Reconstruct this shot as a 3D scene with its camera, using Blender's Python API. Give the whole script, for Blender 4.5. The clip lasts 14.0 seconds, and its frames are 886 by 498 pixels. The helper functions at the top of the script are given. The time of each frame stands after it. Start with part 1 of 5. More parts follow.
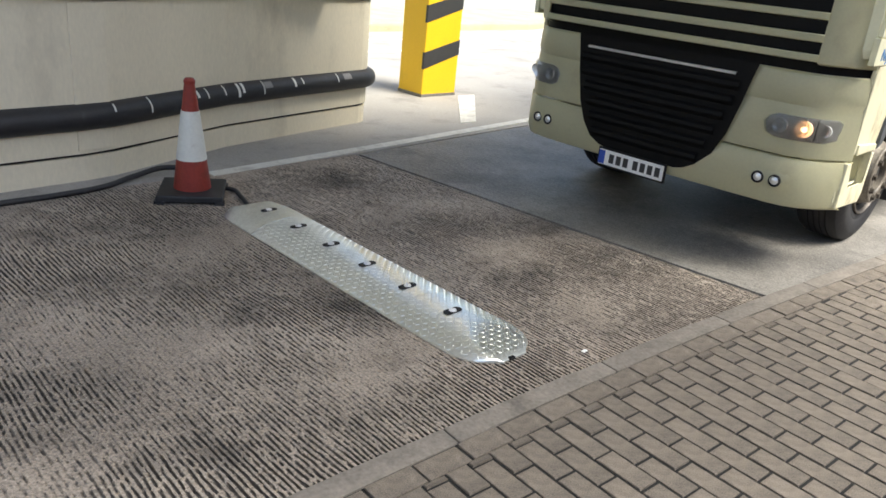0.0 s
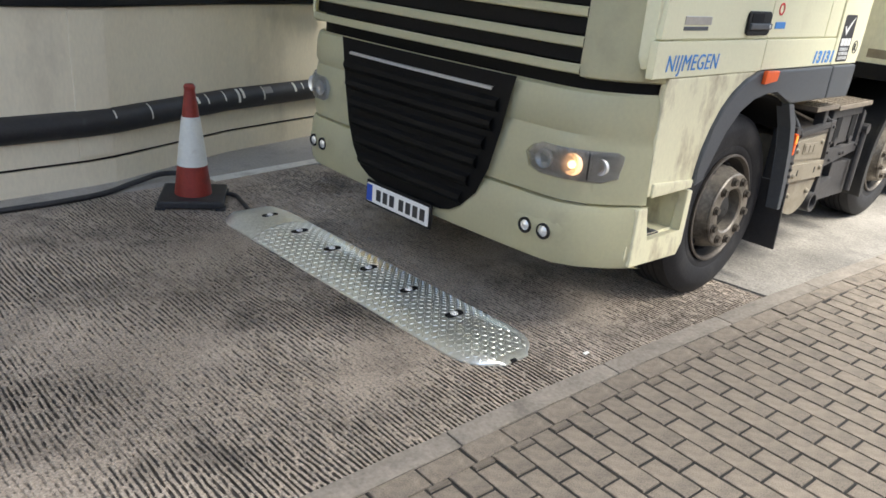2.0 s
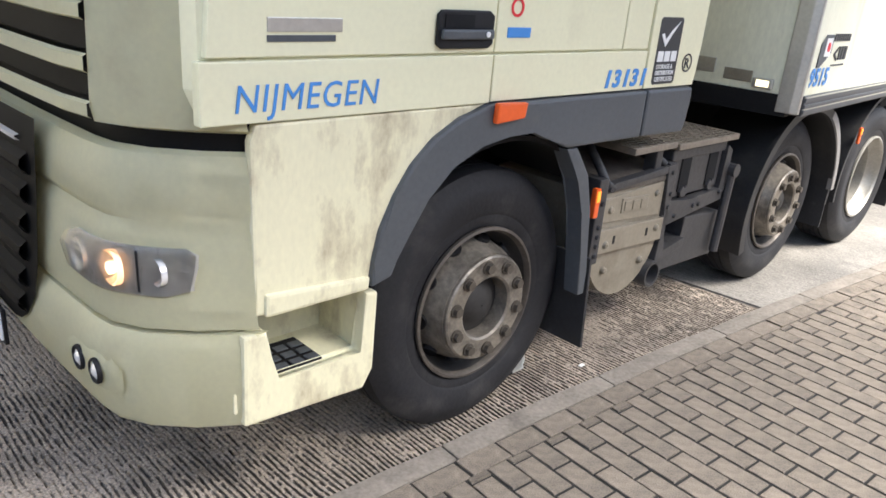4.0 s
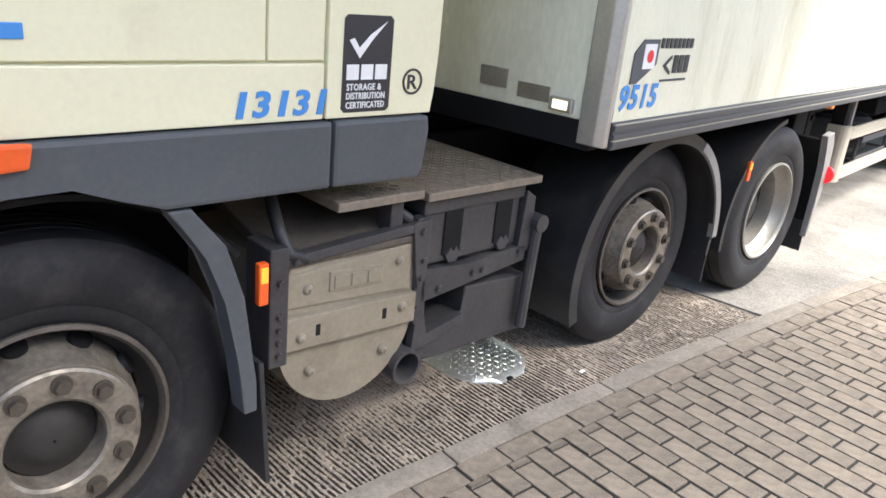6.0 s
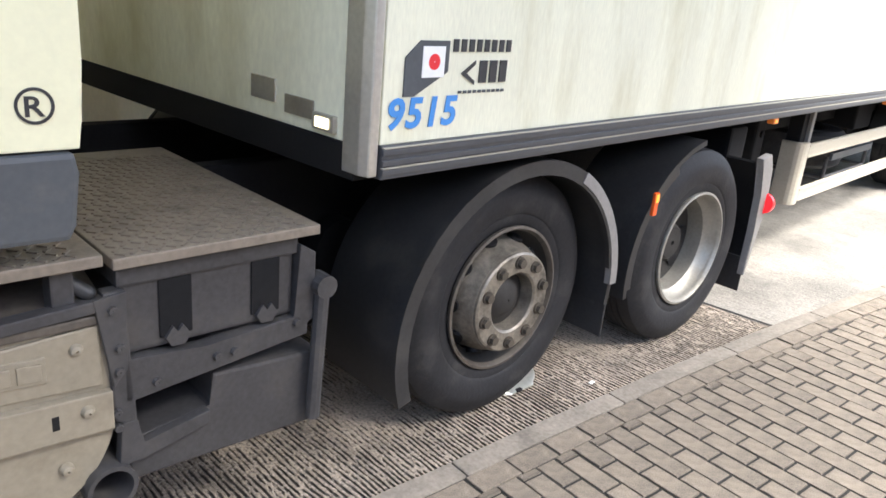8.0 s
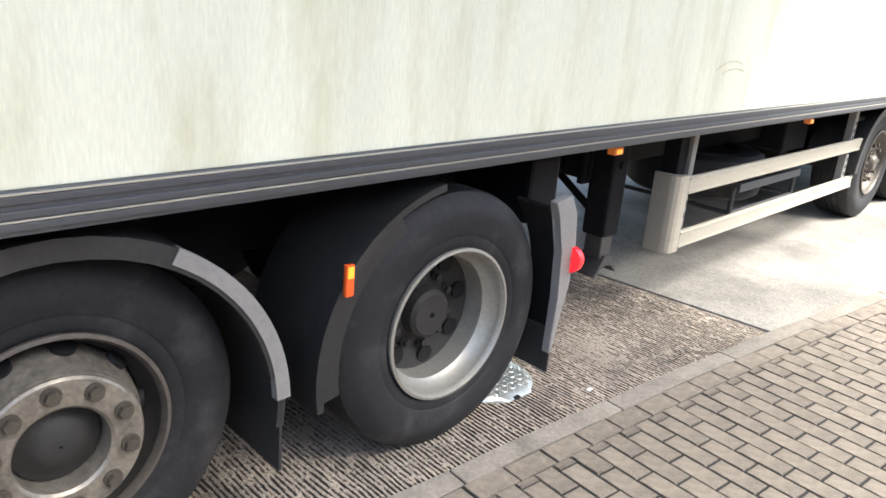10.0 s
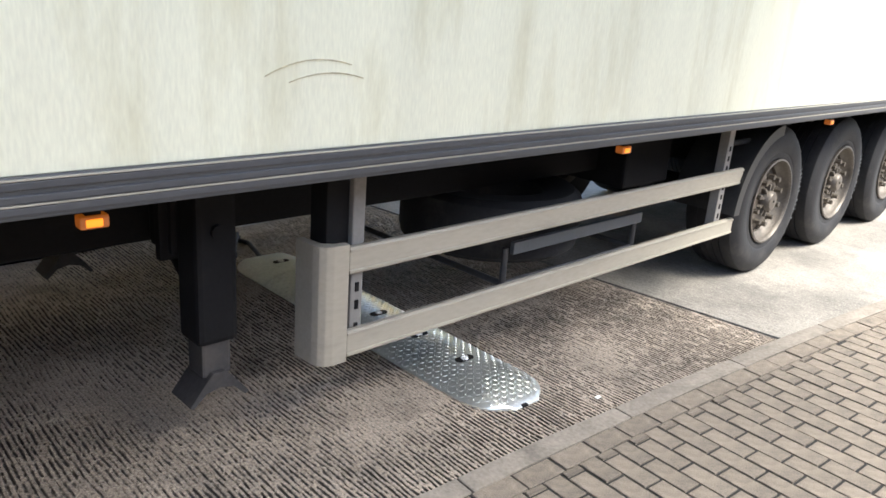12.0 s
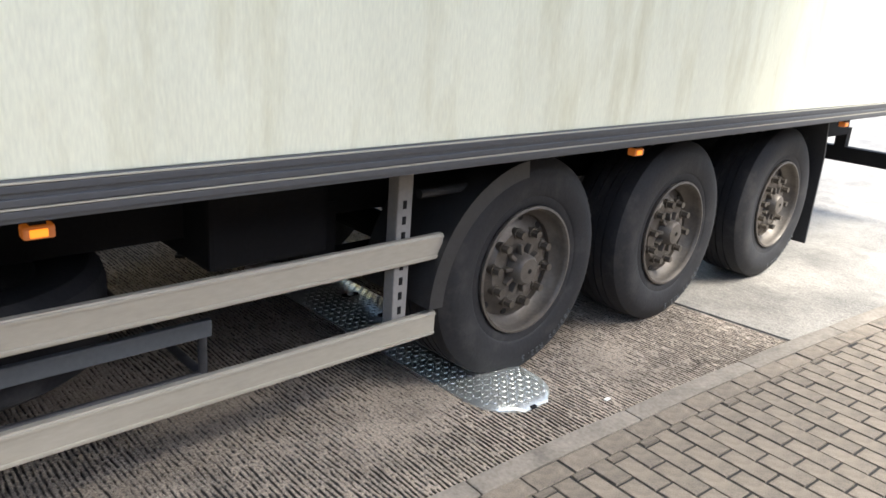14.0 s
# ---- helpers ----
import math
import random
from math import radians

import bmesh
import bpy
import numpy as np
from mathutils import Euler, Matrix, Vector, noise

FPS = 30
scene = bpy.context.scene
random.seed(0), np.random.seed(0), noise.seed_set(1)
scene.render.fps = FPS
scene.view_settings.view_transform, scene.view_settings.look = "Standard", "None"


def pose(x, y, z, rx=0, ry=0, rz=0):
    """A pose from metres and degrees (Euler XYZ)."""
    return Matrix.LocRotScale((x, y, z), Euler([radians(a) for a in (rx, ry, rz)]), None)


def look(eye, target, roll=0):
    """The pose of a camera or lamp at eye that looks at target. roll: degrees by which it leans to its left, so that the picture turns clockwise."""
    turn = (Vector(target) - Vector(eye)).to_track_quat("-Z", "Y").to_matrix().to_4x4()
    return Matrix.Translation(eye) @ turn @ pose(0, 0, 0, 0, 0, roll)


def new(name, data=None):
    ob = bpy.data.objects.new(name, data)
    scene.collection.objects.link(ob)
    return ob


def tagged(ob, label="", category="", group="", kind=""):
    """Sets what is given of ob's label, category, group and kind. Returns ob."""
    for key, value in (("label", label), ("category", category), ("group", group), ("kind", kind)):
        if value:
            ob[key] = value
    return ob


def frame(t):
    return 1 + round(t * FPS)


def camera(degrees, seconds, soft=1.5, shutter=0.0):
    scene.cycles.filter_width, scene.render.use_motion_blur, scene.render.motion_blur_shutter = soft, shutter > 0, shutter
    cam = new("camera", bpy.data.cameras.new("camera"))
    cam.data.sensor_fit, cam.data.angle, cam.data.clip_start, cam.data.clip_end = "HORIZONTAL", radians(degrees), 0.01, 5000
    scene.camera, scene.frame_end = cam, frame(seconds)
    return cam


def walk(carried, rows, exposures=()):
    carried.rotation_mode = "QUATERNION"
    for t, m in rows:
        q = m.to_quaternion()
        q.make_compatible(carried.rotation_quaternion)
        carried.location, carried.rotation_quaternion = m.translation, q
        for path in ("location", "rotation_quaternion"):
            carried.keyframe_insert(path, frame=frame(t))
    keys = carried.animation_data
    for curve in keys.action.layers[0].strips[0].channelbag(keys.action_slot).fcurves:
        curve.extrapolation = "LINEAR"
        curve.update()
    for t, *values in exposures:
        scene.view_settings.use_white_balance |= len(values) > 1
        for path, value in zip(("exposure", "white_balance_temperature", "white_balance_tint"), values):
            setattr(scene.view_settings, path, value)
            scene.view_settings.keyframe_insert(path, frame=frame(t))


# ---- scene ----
cam = camera(61.08, 14.0, soft=1.6)
CAM_ROWS = [  # seconds, x, y, z, tilt, roll, turn
    (0, 0.047, -1.279, 1.622, 68.36, 5.85, -45.84),
    (0.5, 0.049, -1.280, 1.622, 68.57, 5.76, -46.01),
    (1, 0.046, -1.284, 1.626, 68.75, 5.47, -45.85),
    (1.5, 0.042, -1.284, 1.628, 68.65, 5.28, -45.70),
    (2, 0.042, -1.281, 1.626, 68.58, 5.31, -45.76),
    (4.5, 0.044, -1.282, 1.627, 69.68, 5.21, -46.10),
    (5, 0.042, -1.286, 1.629, 69.67, 5.39, -45.94),
    (5.5, 0.038, -1.284, 1.632, 69.67, 5.57, -45.90),
    (6, 0.033, -1.282, 1.634, 69.84, 5.79, -45.99),
    (6.5, 0.031, -1.282, 1.634, 69.99, 5.69, -45.86),
    (7, 0.030, -1.282, 1.630, 70.28, 5.49, -45.63),
    (9.5, 0.032, -1.287, 1.634, 71.13, 5.01, -45.07),
    (10, 0.034, -1.292, 1.632, 71.32, 4.90, -45.27),
    (10.5, 0.037, -1.293, 1.631, 71.45, 4.83, -45.23),
    (11, 0.037, -1.298, 1.632, 71.58, 4.66, -44.89),
    (11.5, 0.036, -1.300, 1.631, 71.73, 4.47, -44.62),
    (12, 0.039, -1.300, 1.624, 72.01, 4.36, -44.51),
    (12.5, 0.038, -1.295, 1.624, 71.93, 4.58, -44.56),
    (13, 0.038, -1.291, 1.625, 71.88, 4.38, -44.40),
    (13.5, 0.041, -1.289, 1.623, 71.85, 4.34, -44.16),
    (14, 0.043, -1.284, 1.618, 72.04, 4.28, -43.98),
]
ROLL = [  # seconds, metres rolled, tractor x y z turn pitch, trailer x y z turn
    (0, -0.008, 5.636, 1.277, 0.017, 0.96, 0.00, 7.460, 0.020, 0.000, 3.44),
    (0.25, 0.222, 5.405, 1.301, 0.020, 0.56, 0.00, 7.228, 0.021, 0.000, 3.44),
    (0.5, 0.449, 5.175, 1.324, 0.021, 0.14, 0.00, 6.998, 0.022, 0.000, 3.44),
    (0.75, 0.677, 4.945, 1.347, 0.017, -0.19, 0.00, 6.767, 0.023, 0.000, 3.44),
    (1, 0.903, 4.718, 1.370, 0.011, -0.44, 0.00, 6.535, 0.025, 0.000, 3.44),
    (1.25, 1.123, 4.496, 1.394, 0.010, -0.61, 0.01, 6.308, 0.026, 0.000, 3.44),
    (1.5, 1.344, 4.275, 1.417, 0.007, -0.71, 0.00, 6.078, 0.027, 0.000, 3.44),
    (1.75, 1.569, 4.049, 1.441, 0.001, -0.75, -0.04, 5.844, 0.028, 0.000, 3.44),
    (2, 1.797, 3.820, 1.454, -0.004, -0.77, -0.09, 5.609, 0.030, 0.000, 3.44),
    (2.25, 2.030, 3.586, 1.454, -0.004, -0.82, -0.11, 5.373, 0.032, -0.000, 3.44),
    (2.5, 2.268, 3.348, 1.453, -0.002, -0.87, -0.13, 5.132, 0.034, -0.000, 3.44),
    (2.75, 2.508, 3.107, 1.452, 0.002, -0.90, -0.15, 4.888, 0.036, -0.000, 3.44),
    (3, 2.747, 2.868, 1.450, 0.005, -0.94, -0.17, 4.646, 0.038, -0.000, 3.44),
    (3.25, 2.982, 2.633, 1.448, 0.007, -0.97, -0.21, 4.408, 0.041, 0.000, 3.44),
    (3.5, 3.214, 2.401, 1.445, 0.009, -0.97, -0.27, 4.173, 0.044, 0.001, 3.43),
    (3.75, 3.440, 2.176, 1.442, 0.010, -0.96, -0.33, 3.945, 0.047, 0.002, 3.43),
    (4, 3.655, 1.960, 1.439, 0.012, -0.96, -0.40, 3.729, 0.051, 0.003, 3.42),
    (4.25, 3.858, 1.757, 1.439, 0.012, -0.97, -0.46, 3.524, 0.055, 0.005, 3.41),
    (4.5, 4.044, 1.572, 1.441, 0.012, -1.01, -0.50, 3.335, 0.059, 0.006, 3.40),
    (4.75, 4.201, 1.415, 1.466, 0.005, -1.18, -0.46, 3.171, 0.061, 0.007, 3.37),
    (5, 4.357, 1.259, 1.495, -0.001, -1.31, -0.35, 3.011, 0.067, 0.008, 3.35),
    (5.25, 4.542, 1.073, 1.495, -0.000, -1.03, -0.17, 2.830, 0.085, 0.006, 3.40),
    (5.5, 4.735, 0.880, 1.489, 0.002, -0.72, 0.00, 2.634, 0.105, 0.004, 3.49),
    (5.75, 4.929, 0.686, 1.494, 0.003, -0.63, 0.06, 2.425, 0.118, 0.002, 3.58),
    (6, 5.106, 0.509, 1.502, 0.005, -0.60, 0.12, 2.230, 0.129, -0.001, 3.64),
    (6.25, 5.240, 0.375, 1.517, 0.007, -0.73, 0.29, 2.076, 0.135, -0.004, 3.63),
    (6.5, 5.363, 0.252, 1.527, 0.008, -0.86, 0.43, 1.945, 0.143, -0.006, 3.59),
    (6.75, 5.493, 0.122, 1.521, 0.011, -0.79, 0.39, 1.833, 0.165, -0.009, 3.44),
    (7, 5.623, -0.008, 1.513, 0.013, -0.71, 0.31, 1.721, 0.188, -0.010, 3.19),
    (7.25, 5.746, -0.133, 1.512, 0.012, -0.69, 0.26, 1.607, 0.206, -0.008, 2.98),
    (7.5, 5.861, -0.249, 1.513, 0.011, -0.70, 0.21, 1.499, 0.226, -0.005, 2.75),
    (7.75, 5.971, -0.362, 1.515, 0.010, -0.69, 0.17, 1.395, 0.247, -0.002, 2.53),
    (8, 6.082, -0.477, 1.517, 0.009, -0.66, 0.13, 1.289, 0.270, 0.001, 2.29),
    (8.25, 6.199, -0.596, 1.521, 0.007, -0.61, 0.09, 1.176, 0.291, 0.004, 2.08),
    (8.5, 6.328, -0.728, 1.524, 0.005, -0.52, 0.07, 1.053, 0.313, 0.007, 1.89),
    (8.75, 6.476, -0.876, 1.527, 0.003, -0.41, 0.05, 0.909, 0.330, 0.010, 1.72),
    (9, 6.649, -1.047, 1.529, -0.001, -0.30, 0.03, 0.737, 0.343, 0.013, 1.60),
    (9.25, 6.852, -1.246, 1.532, -0.004, -0.19, 0.01, 0.530, 0.349, 0.015, 1.52),
    (9.5, 7.093, -1.480, 1.535, -0.008, -0.09, 0.00, 0.280, 0.346, 0.014, 1.48),
    (9.75, 7.399, -1.774, 1.538, -0.012, -0.01, -0.00, -0.061, 0.325, 0.001, 1.51),
    (10, 7.722, -2.080, 1.540, -0.014, 0.01, 0.00, -0.414, 0.309, -0.012, 1.51),
    (10.25, 7.995, -2.333, 1.533, -0.010, 0.01, 0.00, -0.666, 0.324, -0.006, 1.40),
    (10.5, 8.273, -2.590, 1.520, -0.005, 0.02, 0.00, -0.911, 0.345, 0.004, 1.24),
    (10.75, 8.600, -2.899, 1.505, -0.005, 0.00, 0.00, -1.222, 0.354, 0.005, 1.15),
    (11, 8.928, -3.215, 1.490, -0.005, 0.00, 0.00, -1.544, 0.361, 0.003, 1.04),
    (11.25, 9.206, -3.491, 1.478, -0.003, 0.07, 0.00, -1.832, 0.370, 0.002, 0.93),
    (11.5, 9.485, -3.772, 1.472, -0.001, 0.12, 0.00, -2.124, 0.382, 0.002, 0.81),
    (11.75, 9.811, -4.098, 1.474, 0.003, 0.06, 0.00, -2.461, 0.402, 0.004, 0.62),
    (12, 10.153, -4.440, 1.473, 0.006, -0.02, 0.00, -2.803, 0.415, 0.006, 0.51),
    (12.25, 10.496, -4.783, 1.459, 0.005, -0.03, 0.00, -3.109, 0.396, 0.007, 0.60),
    (12.5, 10.835, -5.122, 1.445, 0.002, -0.02, 0.00, -3.415, 0.375, 0.007, 0.71),
    (12.75, 11.152, -5.440, 1.446, -0.002, -0.01, 0.00, -3.753, 0.384, 0.004, 0.63),
    (13, 11.463, -5.751, 1.451, -0.007, -0.01, 0.00, -4.093, 0.401, 0.001, 0.49),
    (13.25, 11.771, -6.059, 1.452, -0.011, 0.00, 0.00, -4.405, 0.410, -0.002, 0.42),
    (13.5, 12.090, -6.379, 1.454, -0.014, 0.01, 0.00, -4.721, 0.422, -0.004, 0.34),
    (13.75, 12.446, -6.734, 1.454, -0.011, 0.00, 0.00, -5.078, 0.441, -0.004, 0.19),
    (14, 12.811, -7.100, 1.455, -0.006, 0.00, 0.00, -5.443, 0.459, -0.004, 0.05),
]


walk(cam, [(t, pose(x, y, z, tilt, 0, turn) @ pose(0, 0, 0, 0, 0, roll)) for t, x, y, z, tilt, roll, turn in CAM_ROWS],
     exposures=[(0, 1.25, 6400, 6), (2, 1.6, 6400, 6), (4.5, 1.9, 6300, 9), (7, 2.15, 6300, 9), (9.5, 2.25, 6350, 7), (14, 1.95, 6350, 7)])

# ---- daylight ----
world = bpy.data.worlds.new("world")
scene.world = world
world.use_nodes = True
wn = world.node_tree
sky = wn.nodes.new("ShaderNodeTexSky")
sky.sky_type, sky.sun_disc = "NISHITA", False
sky.sun_elevation, sky.sun_rotation = radians(57), radians(157)
sky.air_density, sky.dust_density = 1.0, 3.0
wn.links.new(sky.outputs[0], wn.nodes["Background"].inputs[0])
wn.nodes["Background"].inputs[1].default_value = 0.15
sun = new("sun", bpy.data.lights.new("sun", "SUN"))
sun.data.energy, sun.data.angle, sun.data.color = 3.4, radians(28), (1.0, 0.945, 0.86)
sun.matrix_world = look((0, 0, 20), (-2.5, 6.0, 10.0))


# ---- materials ----
def material(name, base, rough=0.6, metal=0.0, var=0.15, scale=4.0, fine=60.0, bump=0.0, bump_scale=0.0, dirt=None, dirt_amount=0.0,
             dirt_scale=2.0, spec=0.5, stretch=(1, 1, 1), emit=0.0, emit_colour=None, piece=0.0):
    """Base colour with coarse and fine variation, stains, and fine relief, in object space."""
    m = bpy.data.materials.new(name)
    m.use_nodes = True
    nt = m.node_tree
    b = nt.nodes["Principled BSDF"]
    b.inputs["Roughness"].default_value, b.inputs["Metallic"].default_value = rough, metal
    b.inputs["Specular IOR Level"].default_value = spec

    def node(kind, **values):
        n = nt.nodes.new(kind)
        for k, v in values.items():
            n.inputs[k].default_value = v
        return n

    coord = nt.nodes.new("ShaderNodeTexCoord")
    mapped = node("ShaderNodeMapping", Scale=stretch)
    nt.links.new(coord.outputs["Object"], mapped.inputs[0])
    at = mapped.outputs[0]
    coarse, grain = node("ShaderNodeTexNoise", Scale=scale, Detail=5.0), node("ShaderNodeTexNoise", Scale=fine, Detail=3.0)
    nt.links.new(at, coarse.inputs[0]), nt.links.new(at, grain.inputs[0])
    add = nt.nodes.new("ShaderNodeMath")
    add.operation = "ADD"
    nt.links.new(coarse.outputs[0], add.inputs[0]), nt.links.new(grain.outputs[0], add.inputs[1])
    value = add.outputs[0]
    if piece:
        info, mul, more = nt.nodes.new("ShaderNodeObjectInfo"), nt.nodes.new("ShaderNodeMath"), nt.nodes.new("ShaderNodeMath")
        geo, both = nt.nodes.new("ShaderNodeNewGeometry"), nt.nodes.new("ShaderNodeMath")
        both.operation, mul.operation, mul.inputs[1].default_value = "ADD", "MULTIPLY_ADD", piece
        nt.links.new(info.outputs["Random"], both.inputs[0]), nt.links.new(geo.outputs["Random Per Island"], both.inputs[1])
        fr = nt.nodes.new("ShaderNodeMath")
        fr.operation = "FRACT"
        nt.links.new(both.outputs[0], fr.inputs[0])
        nt.links.new(fr.outputs[0], mul.inputs[0])
        mul.inputs[2].default_value = -piece / 2
        more.operation = "ADD"
        nt.links.new(value, more.inputs[0]), nt.links.new(mul.outputs[0], more.inputs[1])
        value = more.outputs[0]
    ramp = node("ShaderNodeMapRange", **{"From Min": 0.6, "From Max": 1.4, "To Min": 1 - var, "To Max": 1 + var})
    ramp.clamp = False
    nt.links.new(value, ramp.inputs[0])
    tint = nt.nodes.new("ShaderNodeMix")
    tint.data_type, tint.blend_type = "RGBA", "MULTIPLY"
    tint.inputs[0].default_value, tint.inputs[6].default_value = 1.0, (*base, 1)
    nt.links.new(ramp.outputs[0], tint.inputs[7])
    colour = tint.outputs[2]
    if dirt:
        spots = node("ShaderNodeTexNoise", Scale=dirt_scale, Detail=8.0, Roughness=0.65)
        nt.links.new(at, spots.inputs[0])
        mask = node("ShaderNodeMapRange", **{"From Min": 0.62 - dirt_amount * 0.3, "From Max": 0.85 - dirt_amount * 0.25, "To Min": 0.0, "To Max": min(1.0, dirt_amount + 0.3)})
        nt.links.new(spots.outputs[0], mask.inputs[0])
        over = nt.nodes.new("ShaderNodeMix")
        over.data_type = "RGBA"
        nt.links.new(mask.outputs[0], over.inputs[0]), nt.links.new(colour, over.inputs[6])
        over.inputs[7].default_value = (*dirt, 1)
        colour = over.outputs[2]
        gloss = node("ShaderNodeMapRange", **{"To Min": rough, "To Max": min(1.0, rough + 0.3)})
        nt.links.new(mask.outputs[0], gloss.inputs[0]), nt.links.new(gloss.outputs[0], b.inputs["Roughness"])
    nt.links.new(colour, b.inputs["Base Color"])
    if bump:
        relief = node("ShaderNodeTexNoise", Scale=bump_scale or fine, Detail=4.0)
        nt.links.new(at, relief.inputs[0])
        bn = node("ShaderNodeBump", Strength=bump, Distance=0.004)
        nt.links.new(relief.outputs[0], bn.inputs["Height"]), nt.links.new(bn.outputs[0], b.inputs["Normal"])
    if emit:
        b.inputs["Emission Color"].default_value, b.inputs["Emission Strength"].default_value = (*(emit_colour or base), 1), emit
    return m


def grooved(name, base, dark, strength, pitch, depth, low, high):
    """Concrete brushed across the lane: uneven grooves, dirt and shade in them as colour."""
    m = material(name, base, rough=0.62, var=0.75, scale=1.3, fine=95, dirt=dark, dirt_amount=0.35, dirt_scale=1.1)
    nt = m.node_tree
    b = nt.nodes["Principled BSDF"]
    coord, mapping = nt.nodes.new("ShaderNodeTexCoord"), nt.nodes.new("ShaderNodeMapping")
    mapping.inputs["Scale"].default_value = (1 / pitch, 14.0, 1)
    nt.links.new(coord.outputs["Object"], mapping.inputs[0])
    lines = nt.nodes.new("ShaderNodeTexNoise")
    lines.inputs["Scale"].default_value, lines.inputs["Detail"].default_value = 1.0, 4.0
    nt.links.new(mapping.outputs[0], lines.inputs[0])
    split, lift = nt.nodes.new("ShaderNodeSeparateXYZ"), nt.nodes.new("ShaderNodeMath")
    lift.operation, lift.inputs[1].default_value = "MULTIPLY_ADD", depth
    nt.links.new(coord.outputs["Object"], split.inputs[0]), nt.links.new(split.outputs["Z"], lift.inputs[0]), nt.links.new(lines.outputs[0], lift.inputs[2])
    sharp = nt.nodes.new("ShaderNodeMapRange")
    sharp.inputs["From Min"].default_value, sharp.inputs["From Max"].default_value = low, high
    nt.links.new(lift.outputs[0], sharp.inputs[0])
    old = b.inputs["Base Color"].links[0].from_socket
    for scale, lo, hi, colour, much in ((130, 0.60, 0.72, (0.5, 0.46, 0.4), 0.7), (85, 0.58, 0.7, dark, 0.75), (2.2, 0.5, 0.75, dark, 0.42)):
        grit, cut, lay = nt.nodes.new("ShaderNodeTexNoise"), nt.nodes.new("ShaderNodeMapRange"), nt.nodes.new("ShaderNodeMix")
        grit.inputs["Scale"].default_value, grit.inputs["Detail"].default_value = scale, 5.0 if scale < 10 else 2.0
        grit.inputs["Roughness"].default_value = 0.7
        cut.inputs["From Min"].default_value, cut.inputs["From Max"].default_value, cut.inputs["To Max"].default_value = lo, hi, much
        lay.data_type, lay.inputs[7].default_value = "RGBA", (*colour, 1)
        nt.links.new(coord.outputs["Object"], grit.inputs[0]), nt.links.new(grit.outputs[0], cut.inputs[0])
        nt.links.new(cut.outputs[0], lay.inputs[0]), nt.links.new(old, lay.inputs[6])
        old = lay.outputs[2]
    groove_noise = nt.nodes.new("ShaderNodeTexNoise")
    groove_noise.inputs["Scale"].default_value, groove_noise.inputs["Detail"].default_value = 1.7, 4.0
    nt.links.new(coord.outputs["Object"], groove_noise.inputs[0])
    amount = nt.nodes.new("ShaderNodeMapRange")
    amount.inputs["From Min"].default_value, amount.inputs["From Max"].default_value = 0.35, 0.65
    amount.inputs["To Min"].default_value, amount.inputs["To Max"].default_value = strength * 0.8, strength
    nt.links.new(groove_noise.outputs[0], amount.inputs[0])
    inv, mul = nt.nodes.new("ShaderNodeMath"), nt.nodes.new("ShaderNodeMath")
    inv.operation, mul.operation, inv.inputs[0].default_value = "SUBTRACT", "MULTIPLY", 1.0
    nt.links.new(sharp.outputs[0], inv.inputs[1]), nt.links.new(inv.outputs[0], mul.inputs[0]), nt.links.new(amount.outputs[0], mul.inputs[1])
    # groove shade mixed into the base colour, darker the deeper the surface lies
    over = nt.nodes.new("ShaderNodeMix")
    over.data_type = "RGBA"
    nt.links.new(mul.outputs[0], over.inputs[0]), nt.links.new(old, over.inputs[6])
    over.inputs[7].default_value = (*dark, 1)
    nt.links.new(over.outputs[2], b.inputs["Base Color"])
    bn = nt.nodes.new("ShaderNodeBump")
    bn.inputs["Strength"].default_value, bn.inputs["Distance"].default_value = min(1.0, strength), 0.008
    nt.links.new(sharp.outputs[0], bn.inputs["Height"]), nt.links.new(bn.outputs[0], b.inputs["Normal"])
    return m


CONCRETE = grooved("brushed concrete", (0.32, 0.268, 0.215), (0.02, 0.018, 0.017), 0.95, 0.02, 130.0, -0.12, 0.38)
CONCRETE_FAR = grooved("worn concrete", (0.205, 0.19, 0.168), (0.08, 0.075, 0.07), 0.25, 0.03, 0.0, 0.36, 0.58)
APRON = material("apron concrete", (0.33, 0.31, 0.28), 0.9, var=0.2, scale=0.8, bump=0.4, dirt=(0.12, 0.11, 0.1), dirt_amount=0.3)
GROUND = material("yard ground", (0.32, 0.30, 0.27), 0.9, var=0.2, scale=0.5, bump=0.3)
KERB = material("kerb concrete", (0.185, 0.163, 0.138), 0.9, var=0.35, scale=9, bump=0.5, dirt=(0.08, 0.07, 0.06), dirt_amount=0.3, dirt_scale=6, piece=0.2)
PAVER = material("paver block", (0.165, 0.138, 0.11), 0.85, var=0.5, scale=24, fine=190, bump=1.0, dirt=(0.075, 0.066, 0.056), dirt_amount=0.4, dirt_scale=5, piece=0.14)
JOINT = material("joint dirt", (0.012, 0.011, 0.010), 0.95, var=0.3, scale=20, bump=0.5)
WALL = material("cream painted wall", (0.78, 0.70, 0.53), 0.8, var=0.08, scale=2, bump=0.3, bump_scale=25, dirt=(0.3, 0.25, 0.18), dirt_amount=0.22, dirt_scale=1.6, stretch=(1, 1, 0.4))
RUBBER = material("black rubber", (0.022, 0.022, 0.024), 0.55, var=0.3, scale=6, bump=0.3, dirt=(0.12, 0.12, 0.12), dirt_amount=0.1, dirt_scale=12)
TYRE = material("tyre rubber", (0.014, 0.014, 0.016), 0.7, spec=0.35, var=0.3, scale=5, bump=0.3, dirt=(0.075, 0.07, 0.065), dirt_amount=0.34, dirt_scale=6)
